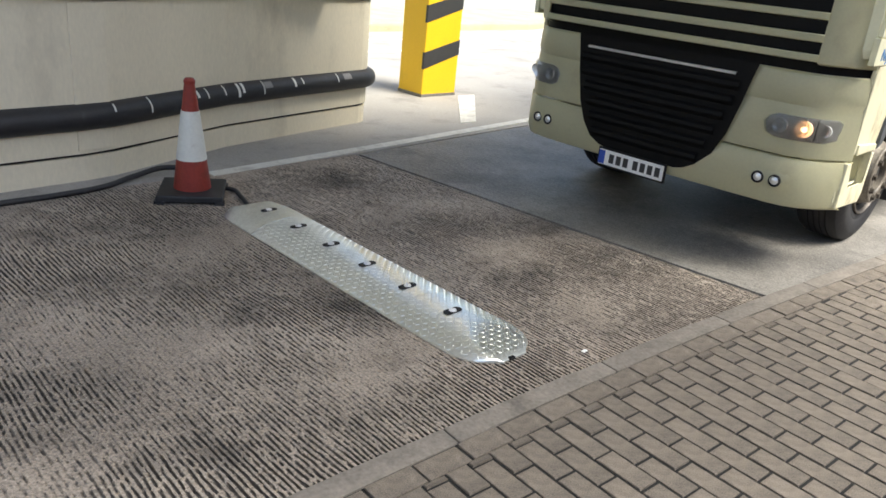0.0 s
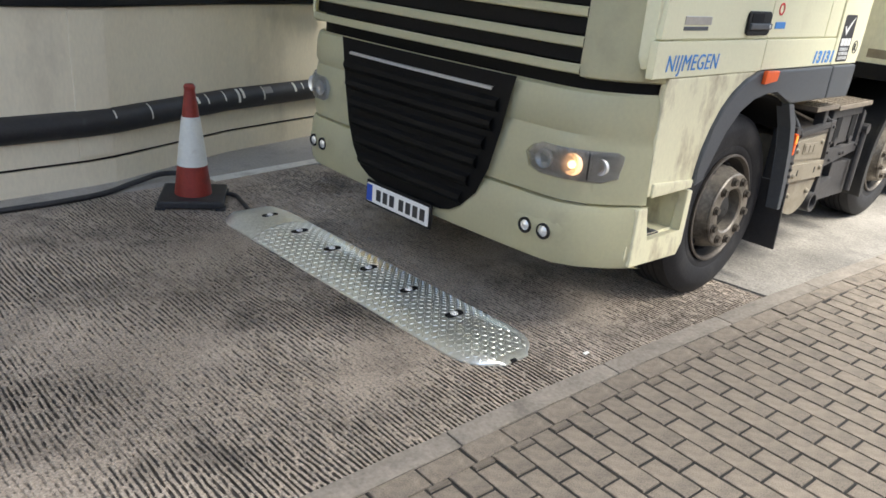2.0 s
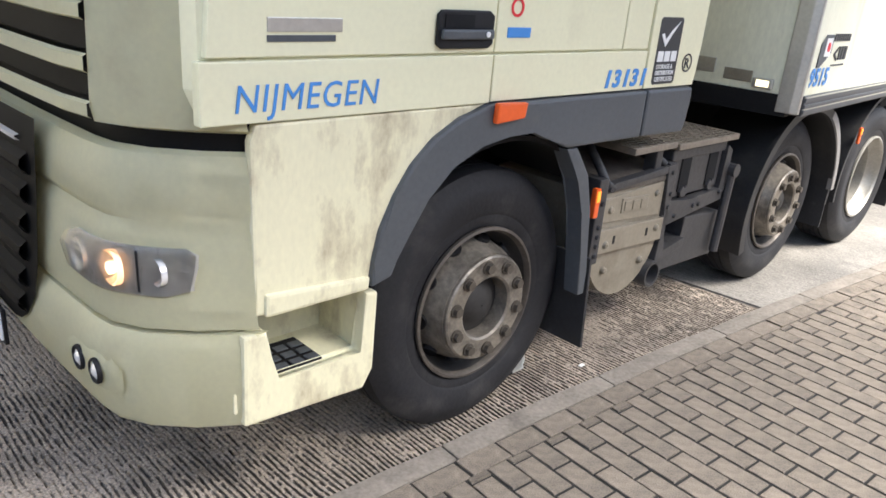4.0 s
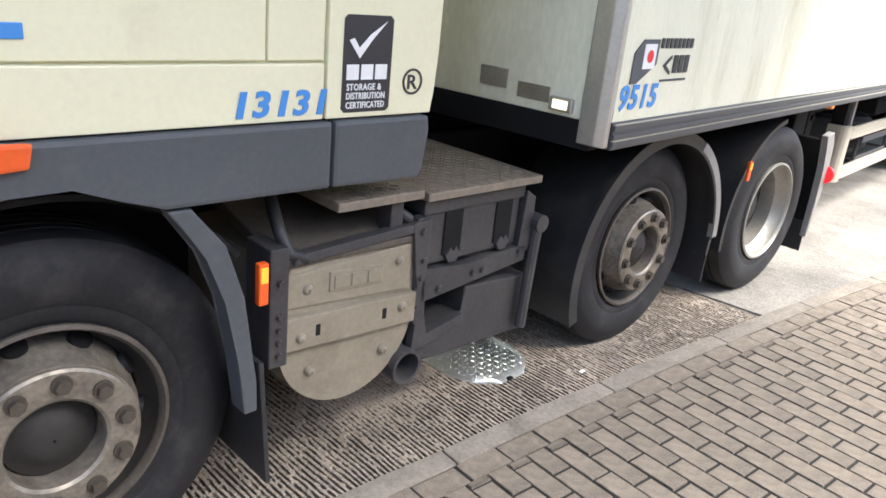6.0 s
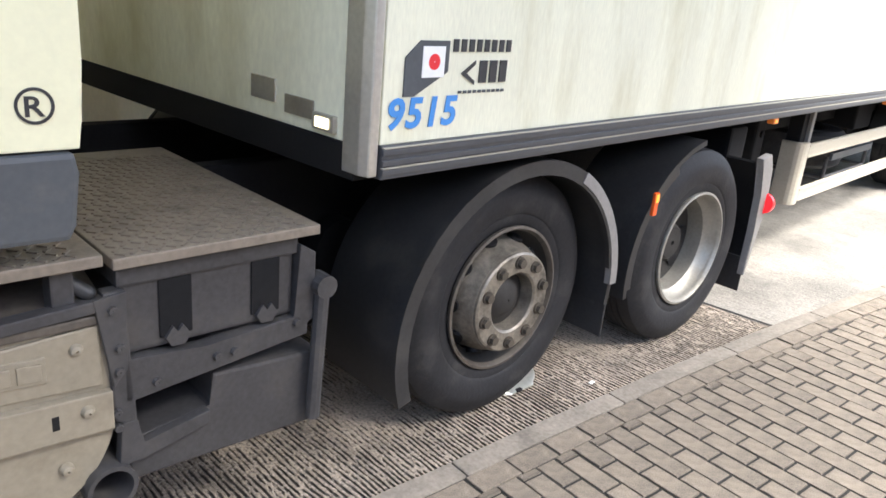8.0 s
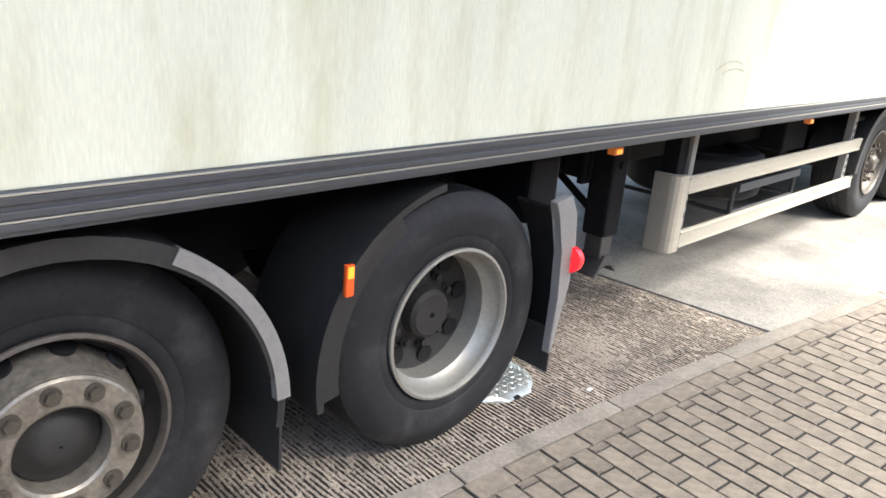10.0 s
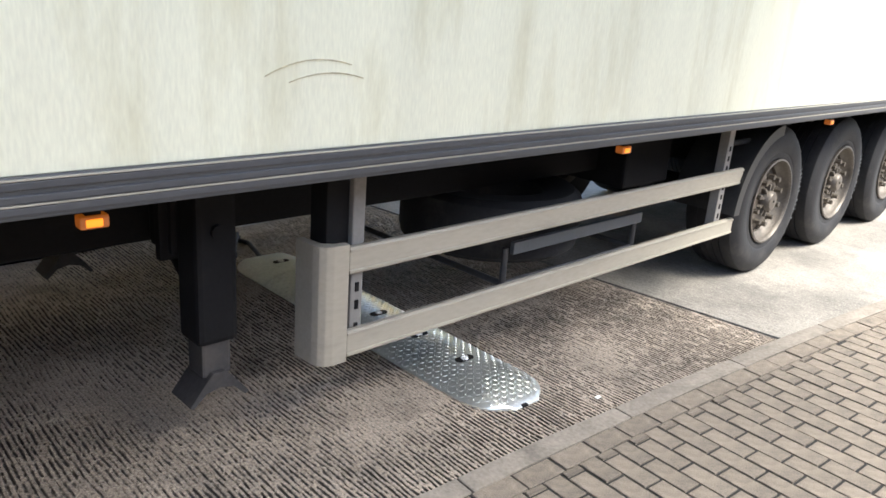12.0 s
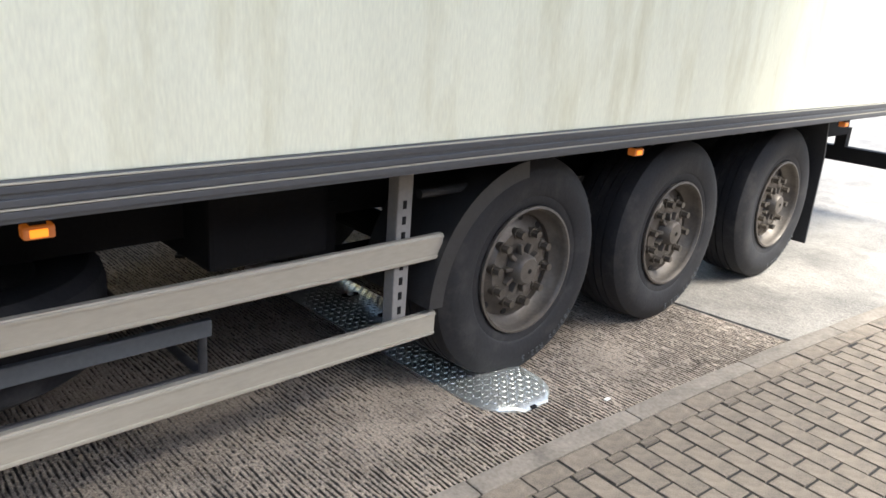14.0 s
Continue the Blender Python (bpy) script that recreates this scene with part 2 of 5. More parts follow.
CREAM = material("cream truck paint", (0.76, 0.735, 0.51), 0.32, var=0.05, scale=2, dirt=(0.42, 0.36, 0.22), dirt_amount=0.18, dirt_scale=2.3)
CREAM_DIRTY = material("dirty cream paint", (0.74, 0.70, 0.48), 0.4, var=0.08, scale=3, dirt=(0.2, 0.125, 0.06), dirt_amount=0.42, dirt_scale=7, stretch=(1.2, 1, 0.6))
TRAILER = material("trailer panel", (0.76, 0.75, 0.585), 0.35, var=0.12, scale=2.0, bump=0.3, bump_scale=2.6, dirt=(0.50, 0.46, 0.27), dirt_amount=0.42, dirt_scale=2.4, stretch=(2.2, 1, 0.42))
PLASTIC = material("grey plastic", (0.07, 0.077, 0.085), 0.5, var=0.15, scale=3, dirt=(0.16, 0.15, 0.13), dirt_amount=0.15, dirt_scale=5)
PLASTIC_LIGHT = material("pale grey plastic", (0.22, 0.21, 0.2), 0.55, var=0.15, scale=4, dirt=(0.12, 0.11, 0.1), dirt_amount=0.25)
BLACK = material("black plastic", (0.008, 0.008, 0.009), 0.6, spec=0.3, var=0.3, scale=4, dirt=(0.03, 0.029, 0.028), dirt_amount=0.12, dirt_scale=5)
CHASSIS = material("chassis black", (0.007, 0.007, 0.008), 0.8, spec=0.25, var=0.3, scale=4, dirt=(0.022, 0.02, 0.018), dirt_amount=0.3, dirt_scale=4)
RAIL = material("dark grey rail", (0.075, 0.078, 0.085), 0.45, metal=0.3, var=0.15, scale=3, dirt=(0.15, 0.14, 0.13), dirt_amount=0.15, stretch=(0.4, 1, 1))
ALU = material("aluminium", (0.55, 0.53, 0.48), 0.42, metal=0.75, var=0.12, scale=4, dirt=(0.3, 0.27, 0.22), dirt_amount=0.25, dirt_scale=5)
GUARD = material("guard rail aluminium", (0.42, 0.39, 0.325), 0.5, metal=0.4, var=0.1, scale=3, dirt=(0.26, 0.23, 0.18), dirt_amount=0.25, dirt_scale=4, stretch=(0.3, 1, 1))
RIM_STEER = material("worn pale steel rim", (0.25, 0.222, 0.182), 0.42, metal=0.45, var=0.4, scale=9, dirt=(0.05, 0.042, 0.034), dirt_amount=0.6, dirt_scale=7)
GUARD_BLACK = material("dusty black plastic", (0.02, 0.02, 0.021), 0.5, var=0.3, scale=4, dirt=(0.07, 0.064, 0.055), dirt_amount=0.3, dirt_scale=5)
GRIME = material("grimy dark steel", (0.04, 0.039, 0.041), 0.5, var=0.35, scale=6, bump=0.3, bump_scale=40, dirt=(0.075, 0.066, 0.055), dirt_amount=0.35, dirt_scale=6)
RIM = material("dirty steel rim", (0.115, 0.1, 0.085), 0.5, metal=0.4, var=0.25, scale=8, dirt=(0.06, 0.055, 0.05), dirt_amount=0.45, dirt_scale=9)
RIM_NUT = material("rusty nut steel", (0.1, 0.086, 0.07), 0.55, metal=0.5, var=0.25, scale=20)
RIM_PALE = material("pale rim", (0.33, 0.315, 0.28), 0.45, metal=0.5, var=0.15, scale=6, dirt=(0.2, 0.18, 0.15), dirt_amount=0.3, dirt_scale=7)
# grimy steel, also darkened for the shade inside rims and hubs
RIM_SHADED = material("grimy shaded wheel steel", (0.032, 0.03, 0.028), 0.7, metal=0.3, var=0.3, scale=8, dirt=(0.02, 0.02, 0.02), dirt_amount=0.3, dirt_scale=8)
TANK = material("silencer steel", (0.29, 0.258, 0.2), 0.45, metal=0.35, var=0.15, scale=5, dirt=(0.17, 0.14, 0.1), dirt_amount=0.4, dirt_scale=4)
TREAD = material("chequer aluminium", (0.24, 0.205, 0.165), 0.55, metal=0.4, var=0.2, scale=6, dirt=(0.1, 0.085, 0.07), dirt_amount=0.45, dirt_scale=6)
GALV_PLATE = material("galvanised chequer plate", (0.80, 0.82, 0.78), 0.32, metal=0.85, var=0.14, scale=7, bump=0.1, bump_scale=30, dirt=(0.4, 0.4, 0.35), dirt_amount=0.15, dirt_scale=5)
CHROME = material("bright trim", (0.85, 0.85, 0.85), 0.35, metal=0.4, var=0.05)
WHITE = material("white plastic", (0.8, 0.8, 0.78), 0.5, var=0.06)
CONE_RED = material("faded red plastic", (0.24, 0.028, 0.018), 0.5, var=0.2, scale=9, dirt=(0.1, 0.04, 0.03), dirt_amount=0.35, dirt_scale=12)
CONE_WHITE = material("reflective sleeve", (0.70, 0.70, 0.64), 0.4, var=0.08, scale=9, dirt=(0.35, 0.3, 0.25), dirt_amount=0.25, dirt_scale=9)
YELLOW = material("yellow paint", (0.80, 0.50, 0.01), 0.55, var=0.08, scale=2, dirt=(0.35, 0.25, 0.05), dirt_amount=0.2)
STRIPE = material("dark stripe paint", (0.035, 0.035, 0.035), 0.6, var=0.2)
LINE = material("worn white line", (0.62, 0.60, 0.54), 0.8, var=0.15, scale=12, dirt=(0.25, 0.23, 0.2), dirt_amount=0.4, dirt_scale=7)
BLUE = material("blue lettering", (0.06, 0.25, 0.62), 0.5, var=0.05)
INK = material("black print", (0.03, 0.03, 0.032), 0.5, var=0.1)
RED_DOT = material("red print", (0.7, 0.02, 0.03), 0.5, var=0.05)
ORANGE = material("orange lens", (0.75, 0.11, 0.02), 0.25, var=0.08)
AMBER = material("lit amber lens", (0.55, 0.2, 0.08), 0.25, var=0.05, emit=0.04, emit_colour=(1.0, 0.25, 0.02))
AMBER_CORE = material("amber bulb", (0.85, 0.22, 0.03), 0.3, emit=0.42, emit_colour=(1.0, 0.26, 0.015))
RED_LAMP = material("lit red lens", (0.7, 0.015, 0.02), 0.25, var=0.05, emit=0.22, emit_colour=(1.0, 0.02, 0.03))
BULB = material("headlamp bulb", (0.9, 0.7, 0.5), 0.3, emit=0.4, emit_colour=(1.0, 0.5, 0.22))
BULB_CORE = material("lit headlamp core", (1.0, 0.8, 0.6), 0.3, emit=1.6, emit_colour=(1.0, 0.62, 0.32))
LAMP_WHITE = material("marker lens", (0.85, 0.8, 0.6), 0.3, emit=0.8, emit_colour=(1.0, 0.85, 0.5))
REFLECTOR = material("lamp reflector", (0.88, 0.88, 0.86), 0.22, metal=0.4, var=0.15, scale=20)
GLASS = bpy.data.materials.new("clear lens")
GLASS.use_nodes = True
GLASS.node_tree.nodes["Principled BSDF"].inputs["Transmission Weight"].default_value = 1.0
GLASS.node_tree.nodes["Principled BSDF"].inputs["Roughness"].default_value = 0.06
GLASS.node_tree.nodes["Principled BSDF"].inputs["IOR"].default_value = 1.15
SCRAPE = material("brown scrape", (0.55, 0.49, 0.33), 0.8, var=0.3, scale=30)
SCREEN = material("dark glazing", (0.01, 0.011, 0.012), 0.08, var=0.05)


# ---- mesh helpers ----
def part(name, bm, mat, parent, label="", smooth=None):
    """Links a bmesh as one mesh object under a thing or a part."""
    bmesh.ops.recalc_face_normals(bm, faces=bm.faces)
    me = bpy.data.meshes.new(name)
    if smooth:
        for f in bm.faces:
            f.smooth = True
        for e in bm.edges:
            if len(e.link_faces) == 2 and e.calc_face_angle(0) > radians(smooth):
                e.smooth = False
    bm.to_mesh(me)
    bm.free()
    me.materials.append(mat)
    ob = new(name, me)
    if parent:
        ob.parent = parent
    return tagged(ob, label)


def bevel(bm, width, segments=2):
    if width:
        bmesh.ops.bevel(bm, geom=bm.edges[:], offset=width, segments=segments, affect="EDGES", profile=0.6, clamp_overlap=True)
    return bm


def add_box(bm, x0, x1, y0, y1, z0, z1, turn=None):
    m = Matrix.Translation(((x0 + x1) / 2, (y0 + y1) / 2, (z0 + z1) / 2))
    if turn:
        m = m @ turn
    m = m @ Matrix.Diagonal((abs(x1 - x0), abs(y1 - y0), abs(z1 - z0), 1))
    return bmesh.ops.create_cube(bm, size=1, matrix=m)["verts"]


def box(x0, x1, y0, y1, z0, z1, width=0.005, turn=None):
    bm = bmesh.new()
    add_box(bm, x0, x1, y0, y1, z0, z1, turn)
    return bevel(bm, width)


def add_prism(bm, points, a, b, axis="y"):
    """A polygon in the plane across the axis, drawn out from a to b."""
    def at(p, d):
        return {"y": (p[0], d, p[1]), "x": (d, p[0], p[1]), "z": (p[0], p[1], d)}[axis]
    lo, hi = [bm.verts.new(at(p, a)) for p in points], [bm.verts.new(at(p, b)) for p in points]
    bm.faces.new(lo), bm.faces.new(hi[::-1])
    for i in range(len(points)):
        j = (i + 1) % len(points)
        bm.faces.new((lo[i], lo[j], hi[j], hi[i]))


def prism(points, a, b, axis="y", width=0.004):
    bm = bmesh.new()
    add_prism(bm, points, a, b, axis)
    return bevel(bm, width)


def add_turned(bm, profile, segments=32, axis="y", centre=(0, 0, 0)):
    """A closed profile of (radius, along) turned about an axis through the centre."""
    rings = []
    for i in range(segments):
        a = 2 * math.pi * i / segments
        c, s = math.cos(a), math.sin(a)
        ring = []
        for r, d in profile:
            p = {"y": (r * c, d, r * s), "z": (r * c, r * s, d), "x": (d, r * c, r * s)}[axis]
            ring.append(bm.verts.new(Vector(p) + Vector(centre)))
        rings.append(ring)
    n = len(profile)
    for i in range(segments):
        a, b = rings[i], rings[(i + 1) % segments]
        for j in range(n):
            k = (j + 1) % n
            bm.faces.new((a[j], a[k], b[k], b[j]))


def turned(profile, segments=32, axis="y", centre=(0, 0, 0)):
    bm = bmesh.new()
    add_turned(bm, profile, segments, axis, centre)
    return bm


def rod(bm, a, b, r, segments=10):
    a, b = Vector(a), Vector(b)
    m = Matrix.Translation((a + b) / 2) @ (b - a).to_track_quat("Z", "Y").to_matrix().to_4x4()
    bmesh.ops.create_cone(bm, cap_ends=True, segments=segments, radius1=r, radius2=r, depth=(b - a).length, matrix=m)


def arc(cx, cz, r, a0, a1, n=14):
    return [(cx + r * math.cos(radians(a0 + (a1 - a0) * i / n)), cz + r * math.sin(radians(a0 + (a1 - a0) * i / n))) for i in range(n + 1)]


def band(cx, cz, r0, r1, a0, a1, y0, y1, width=0.003, n=16):
    bm = bmesh.new()
    outer, inner = arc(cx, cz, r1, a0, a1, n), arc(cx, cz, r0, a0, a1, n)
    add_strip = []
    for (ox, oz), (ix, iz) in zip(outer, inner):
        add_strip.append([bm.verts.new(p) for p in ((ox, y0, oz), (ox, y1, oz), (ix, y1, iz), (ix, y0, iz))])
    for p, q in zip(add_strip, add_strip[1:]):
        for i in range(4):
            j = (i + 1) % 4
            bm.faces.new((p[i], p[j], q[j], q[i]))
    bm.faces.new(add_strip[0]), bm.faces.new(add_strip[-1][::-1])
    return bm


def words(text, size, m, mat, parent, name="lettering", shear=0.0, label="", width=None, bold=0.014):
    """Lettering as a thin mesh; m places it (text in its xy-plane)."""
    cu = bpy.data.curves.new(name, "FONT")
    cu.body, cu.size, cu.extrude, cu.shear, cu.resolution_u = text, size, 0.001, shear, 3
    cu.offset, cu.space_character = bold * size, 1.1
    probe = bpy.data.objects.new(name, cu)
    scene.collection.objects.link(probe)
    bpy.context.view_layer.update()
    me = bpy.data.meshes.new_from_object(probe.evaluated_get(bpy.context.evaluated_depsgraph_get()))
    bpy.data.objects.remove(probe)
    if width:
        xs = [v.co.x for v in me.vertices]
        me.transform(Matrix.Translation((-min(xs), 0, 0)))
        me.transform(Matrix.Diagonal((width / (max(xs) - min(xs)), 1, 1, 1)))
    me.transform(m)
    me.materials.clear()
    me.materials.append(mat)
    ob = new(name, me)
    ob.parent = parent
    return tagged(ob, label)


def side(x, y, z):
    """Places lettering upright on a face that looks towards -y."""
    return pose(x, y, z, 90, 0, 0)


def thing(name, label, category, group=""):
    return tagged(new(name), label, category, group)


# ---- ground ----
def kerb_y(x):
    if x > 5.5:
        return kerb_y(5.5) - 0.1 * (x - 5.5)
    return 0.318 - 0.0105 * x - 0.0108 * x * x if x > -0.4 else 0.32


def joint_x(y):
    return 4.087 - 0.0875 * (y - 0.157)


def slab(name, points, top, mat, label):
    bm = prism(points, -0.2, top, "z", 0.006)
    return tagged(part(name, bm, mat, None, label), kind="structure")


ground = bmesh.new()
add_prism(ground, [(-400, -400), (400, -400), (400, 400), (-400, 400)], -0.6, -0.05, "z")
tagged(part("ground", ground, GROUND, None, "pale concrete yard reaching the horizon"), kind="structure")
near_edge = [(x / 2, kerb_y(x / 2)) for x in range(-24, 9)]
slab("road_1", [*near_edge, (joint_x(0.14), kerb_y(4.08)), (joint_x(3.46) - 0.002, 3.46), (-12, 3.05)], -0.014, CONCRETE, "dirty concrete slab with brushed cross grooves shaded in its colour")
far_edge = [(x / 2, kerb_y(x / 2)) for x in range(9, 81)]
slab("road_2", [(joint_x(0.14) + 0.03, kerb_y(4.1)), *far_edge, (40, 6.2), (joint_x(3.46) + 0.03, 3.46)], -0.003, CONCRETE_FAR, "smoother pale concrete road slab")
slab("road_3", [(-12, 3.07), (joint_x(3.48), 3.48), (40, 6.22), (40, 14), (-12, 14)], -0.004, APRON, "pale worn concrete apron")


def ribbed_road():
    """The top of the near slab: broken ribs raked across the lane, with rough grain and worn patches."""
    nx, ny, x0 = 1250, 330, 0.12
    verts, faces = [], []
    for j in range(ny + 1):
        v = j / ny
        for i in range(nx + 1):
            u = i / nx
            lo, hi = kerb_y(x0 + (4.08 - x0) * u) + 0.001, 3.455
            y = lo + (hi - lo) * v
            x = x0 + (joint_x(y) - x0) * u
            wob = noise.noise((x * 3.1, y * 2.2, 0.0)) * 0.8 + noise.noise((x * 22.0, y * 9.0, 5.0)) * 0.22
            worn = 0.62 + 0.9 * noise.noise((x * 1.5, y * 1.9, 9.0)) + 0.5 * max(0.0, 1 - (y - lo) / 0.6)
            broken = 0.6 + 0.7 * noise.noise((x * 41, y * 13, 4.0)) + 1.0 * noise.noise((x * 75, y * 52, 6.0))
            groove = max(0.0, 0.1 - math.sin(2 * math.pi * (x / 0.0212 + wob))) / 1.1
            rough = noise.noise((x * 110, y * 95, 2.0))
            z = 0.0005 - max(0.25, min(1.3, worn)) * max(0.0, min(1.3, broken)) * 0.0105 * groove ** 0.8 + 0.0026 * rough
            edge = min(1.0, (joint_x(y) - x) / 0.03, (y - lo) / 0.02 if v < 0.1 else 1.0)
            verts.append((x, y, -0.004 + (z + 0.004) * max(0.0, edge)))
    for j in range(ny):
        for i in range(nx):
            a = j * (nx + 1) + i
            faces.append((a, a + 1, a + nx + 2, a + nx + 1))
    me = bpy.data.meshes.new("road_ribs")
    me.from_pydata(verts, [], faces)
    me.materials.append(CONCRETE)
    return tagged(new("road_ribs", me), "raked ribs on the dirty concrete road, grooves shaded in its colour", kind="structure")


ribbed_road()
gap = bmesh.new()
add_prism(gap, [(joint_x(0.1) + 0.001, 0.1), (joint_x(0.1) + 0.029, 0.1), (joint_x(3.46) + 0.029, 3.46), (joint_x(3.46) + 0.001, 3.46)], -0.19, -0.035, "z")
tagged(part("expansion_joint", gap, BLACK, None, "dark recessed joint between road slabs"), kind="structure")


def marking(points, name="road_marking"):
    tagged(part(name, prism(points, -0.01, 0.003, "z", 0), LINE, None, "worn white road lines and pale patch"), kind="structure")


marking([(2.5, 3.40), (4.06, 3.53), (6.38, 3.76), (12, 4.3), (12, 4.4), (6.38, 3.87), (4.06, 3.64), (2.5, 3.51)])
# slanting pale patch on the apron, drawn in the line colour
marking([(5.54, 3.99), (5.75, 3.97), (6.87, 5.08), (6.6, 5.1)])
# bright debris lying on the road
tagged(part("litter", box(2.668, 2.70, 0.322, 0.338, 0.0, 0.006, 0.002), WHITE, None), "small white scrap lying on the road", "litter")

# ---- kerb stones ----
kerb = bmesh.new()
add_prism(kerb, [*[(x / 4, kerb_y(x / 4) - 0.004) for x in range(-32, 81)], *[(x / 4, kerb_y(x / 4) - 0.09) for x in range(80, -33, -1)]], -0.2, -0.03, "z")
kerb = tagged(part("kerb", kerb, JOINT, None, "low flush concrete kerb"), kind="structure")


def kerb_stone(x0, x1):
    bm = bmesh.new()
    front = [(x0 + (x1 - x0) * i / 4, kerb_y(x0 + (x1 - x0) * i / 4)) for i in range(5)]
    back = [(x - 0.008, y - 0.095) for x, y in front[::-1]]
    add_prism(bm, front + back, -0.12, 0.022, "z")
    bevel(bm, 0.008, 2)
    return part("kerb_stone", bm, KERB, kerb)


edge = 1.735 - 0.908 * 8
while edge < 14:
    kerb_stone(edge, edge + 0.902)
    edge += 0.908

# ---- booth island wall ----
def island():
    """Foot of the wall, its front line in plan, rounded at the far end."""
    line = [(-9, 3.35), (-3, 3.5), (0.6, 3.6), (1.75, 3.665), (1.95, 3.70), (2.3, 3.83), (2.97, 4.07), (3.8, 4.24), (4.45, 4.36)]
    line += [(4.45 + 0.28 * math.sin(radians(a)), 4.64 - 0.28 * math.cos(radians(a))) for a in range(15, 91, 15)]
    return line


def offset_line(line, d):
    out = []
    for i, p in enumerate(line):
        a, b = Vector(line[max(i - 1, 0)]), Vector(line[min(i + 1, len(line) - 1)])
        t = (b - a).normalized()
        out.append((p[0] + t.y * d, p[1] - t.x * d))
    return out


def build_island():
    wall = tagged(part("wall_booth", prism([*island(), (4.73, 7.5), (-9, 7.5)], 0.18, 1.13, "z", 0.01), WALL, None, "cream painted concrete booth island wall, stained"), kind="structure")
    part("plinth", prism([*offset_line(island(), -0.012), (4.71, 7.45), (-9, 7.45)], -0.05, 0.158, "z", 0.006), WALL, wall, "cream plinth below a shadow groove")
    part("coping", prism([*offset_line(island(), 0.03), (4.76, 7.5), (-9, 7.5)], 1.14, 1.26, "z", 0.012), BLACK, wall, "dark coping edge")
    # black strip stands in for the shade between plinth and wall
    part("groove", prism([*offset_line(island(), -0.03), (4.69, 7.4), (-9, 7.4)], 0.15, 0.185, "z", 0), BLACK, wall, "black strip set back in the groove for its shade")
    # added above the view to hold back sky light from the far side
    part("upper_wall", box(-9, 4.1, 4.0, 7.4, 1.25, 5.02, 0.02), WALL, wall, "added unseen upper booth wall that blocks the far sky")
    # raised panel strip at the bend
    strip = prism([(1.70, 3.652), (1.93, 3.684), (1.93, 3.80), (1.70, 3.80)], 0.20, 1.12, "z", 0.005)
    part("pilaster", strip, WALL, wall)
    # half-round rubber bumper in lengths
    line = [Vector((*p, 0.42)) for p in offset_line(island(), 0.0)]
    bm = bmesh.new()
    rings = []
    for i, p in enumerate(line):
        t = (line[min(i + 1, len(line) - 1)] - line[max(i - 1, 0)]).normalized()
        out = Vector((t.y, -t.x, 0))
        rings.append([bm.verts.new(p + out * (0.085 * math.sin(radians(a))) + Vector((0, 0, 0.085 * math.cos(radians(a))))) for a in range(0, 181, 20)] )
    for a, b in zip(rings, rings[1:]):
        for j in range(len(a) - 1):
            bm.faces.new((a[j], a[j + 1], b[j + 1], b[j]))
        bm.faces.new((a[-1], a[0], b[0], b[-1]))
    bm.faces.new(rings[0]), bm.faces.new(rings[-1][::-1])
    buffer = tagged(part("rubber_bumper", bm, RUBBER, None, smooth=50), "black half-round rubber bumper strip with pale scuffs", "bumper strip")
    # scuffed bands
    rng = random.Random(4)
    for d in (0.02, 0.25, 0.62, 0.7, 0.85, 0.98, 1.02, 1.2, 1.24, 1.5, 1.58, 1.95, 2.06):
        x = 1.9 + d * 1.15
        i = max(j for j in range(len(line)) if line[j].x <= x)
        u = (x - line[i].x) / (line[i + 1].x - line[i].x)
        p = line[i].lerp(line[i + 1], u)
        t = (line[i + 1] - line[i]).normalized()
        out = Vector((t.y, -t.x, 0))
        w = rng.choice((0.006, 0.012, 0.05))
        sm = bmesh.new()
        a0, a1 = rng.choice(((20, 80), (30, 70), (20, 100)))
        cols = [[sm.verts.new(p + t * s + out * (0.087 * math.sin(radians(a))) + Vector((0, 0, 0.087 * math.cos(radians(a))))) for a in range(a0, a1 + 1, 10)] for s in (-w, w)]
        for j in range(len(cols[0]) - 1):
            sm.faces.new((cols[0][j], cols[0][j + 1], cols[1][j + 1], cols[1][j]))
        part("scuff", sm, CONE_WHITE if w < 0.05 else PLASTIC_LIGHT, buffer)


build_island()


def build_post(x, y):
    post = thing("column", "square yellow column with dark diagonal hazard stripes", "column")
    post.matrix_basis = pose(x, y, 0, 0, 0, -1)
    part("shaft", box(0, 0.54, 0, 0.42, -0.05, 5.0, 0.012), YELLOW, post)
    part("foot", box(-0.004, 0.544, -0.004, 0.424, -0.05, 0.03, 0.004), CONCRETE_FAR, post)
    for i in range(6):
        z = 0.32 + i * 0.52
        part("stripe", prism([(-0.004, z), (0.541, z + 0.16), (0.541, z + 0.33), (-0.004, z + 0.19)], -0.004, 0.004, "y", 0), STRIPE, post, "dark diagonal stripe")
        part("stripe", box(-0.003, 0.002, -0.004, 0.03, z, z + 0.19, 0), STRIPE, post, "dark diagonal stripe")


build_post(6.07, 5.18)
# unseen roof, its extent set by the shade wanted on lane and trailer
canopy = box(0.0, 5.6, -3.4, 7.6, 5.0, 5.3, 0.02)
tagged(part("ceiling", canopy, material("pale soffit", (0.6, 0.6, 0.58), 0.8, var=0.06), None, "plain unseen roof over the lane, sized for its shade"), kind="structure")

# added out of view to cut low sky light under the truck
back = box(-30, 30, -9.3, -9.0, -0.1, 5.0, 0.02)
tagged(part("wall_back", back, material("brown blocker wall", (0.2, 0.13, 0.1), 0.9, var=0.25, scale=6), None, "added unseen wall that blocks low sky behind the camera"), kind="structure")

# light blocker beyond the left edge of view, not part of the yard
end = box(-9.3, -9.0, -9.0, 3.2, -0.1, 3.2, 0.02)
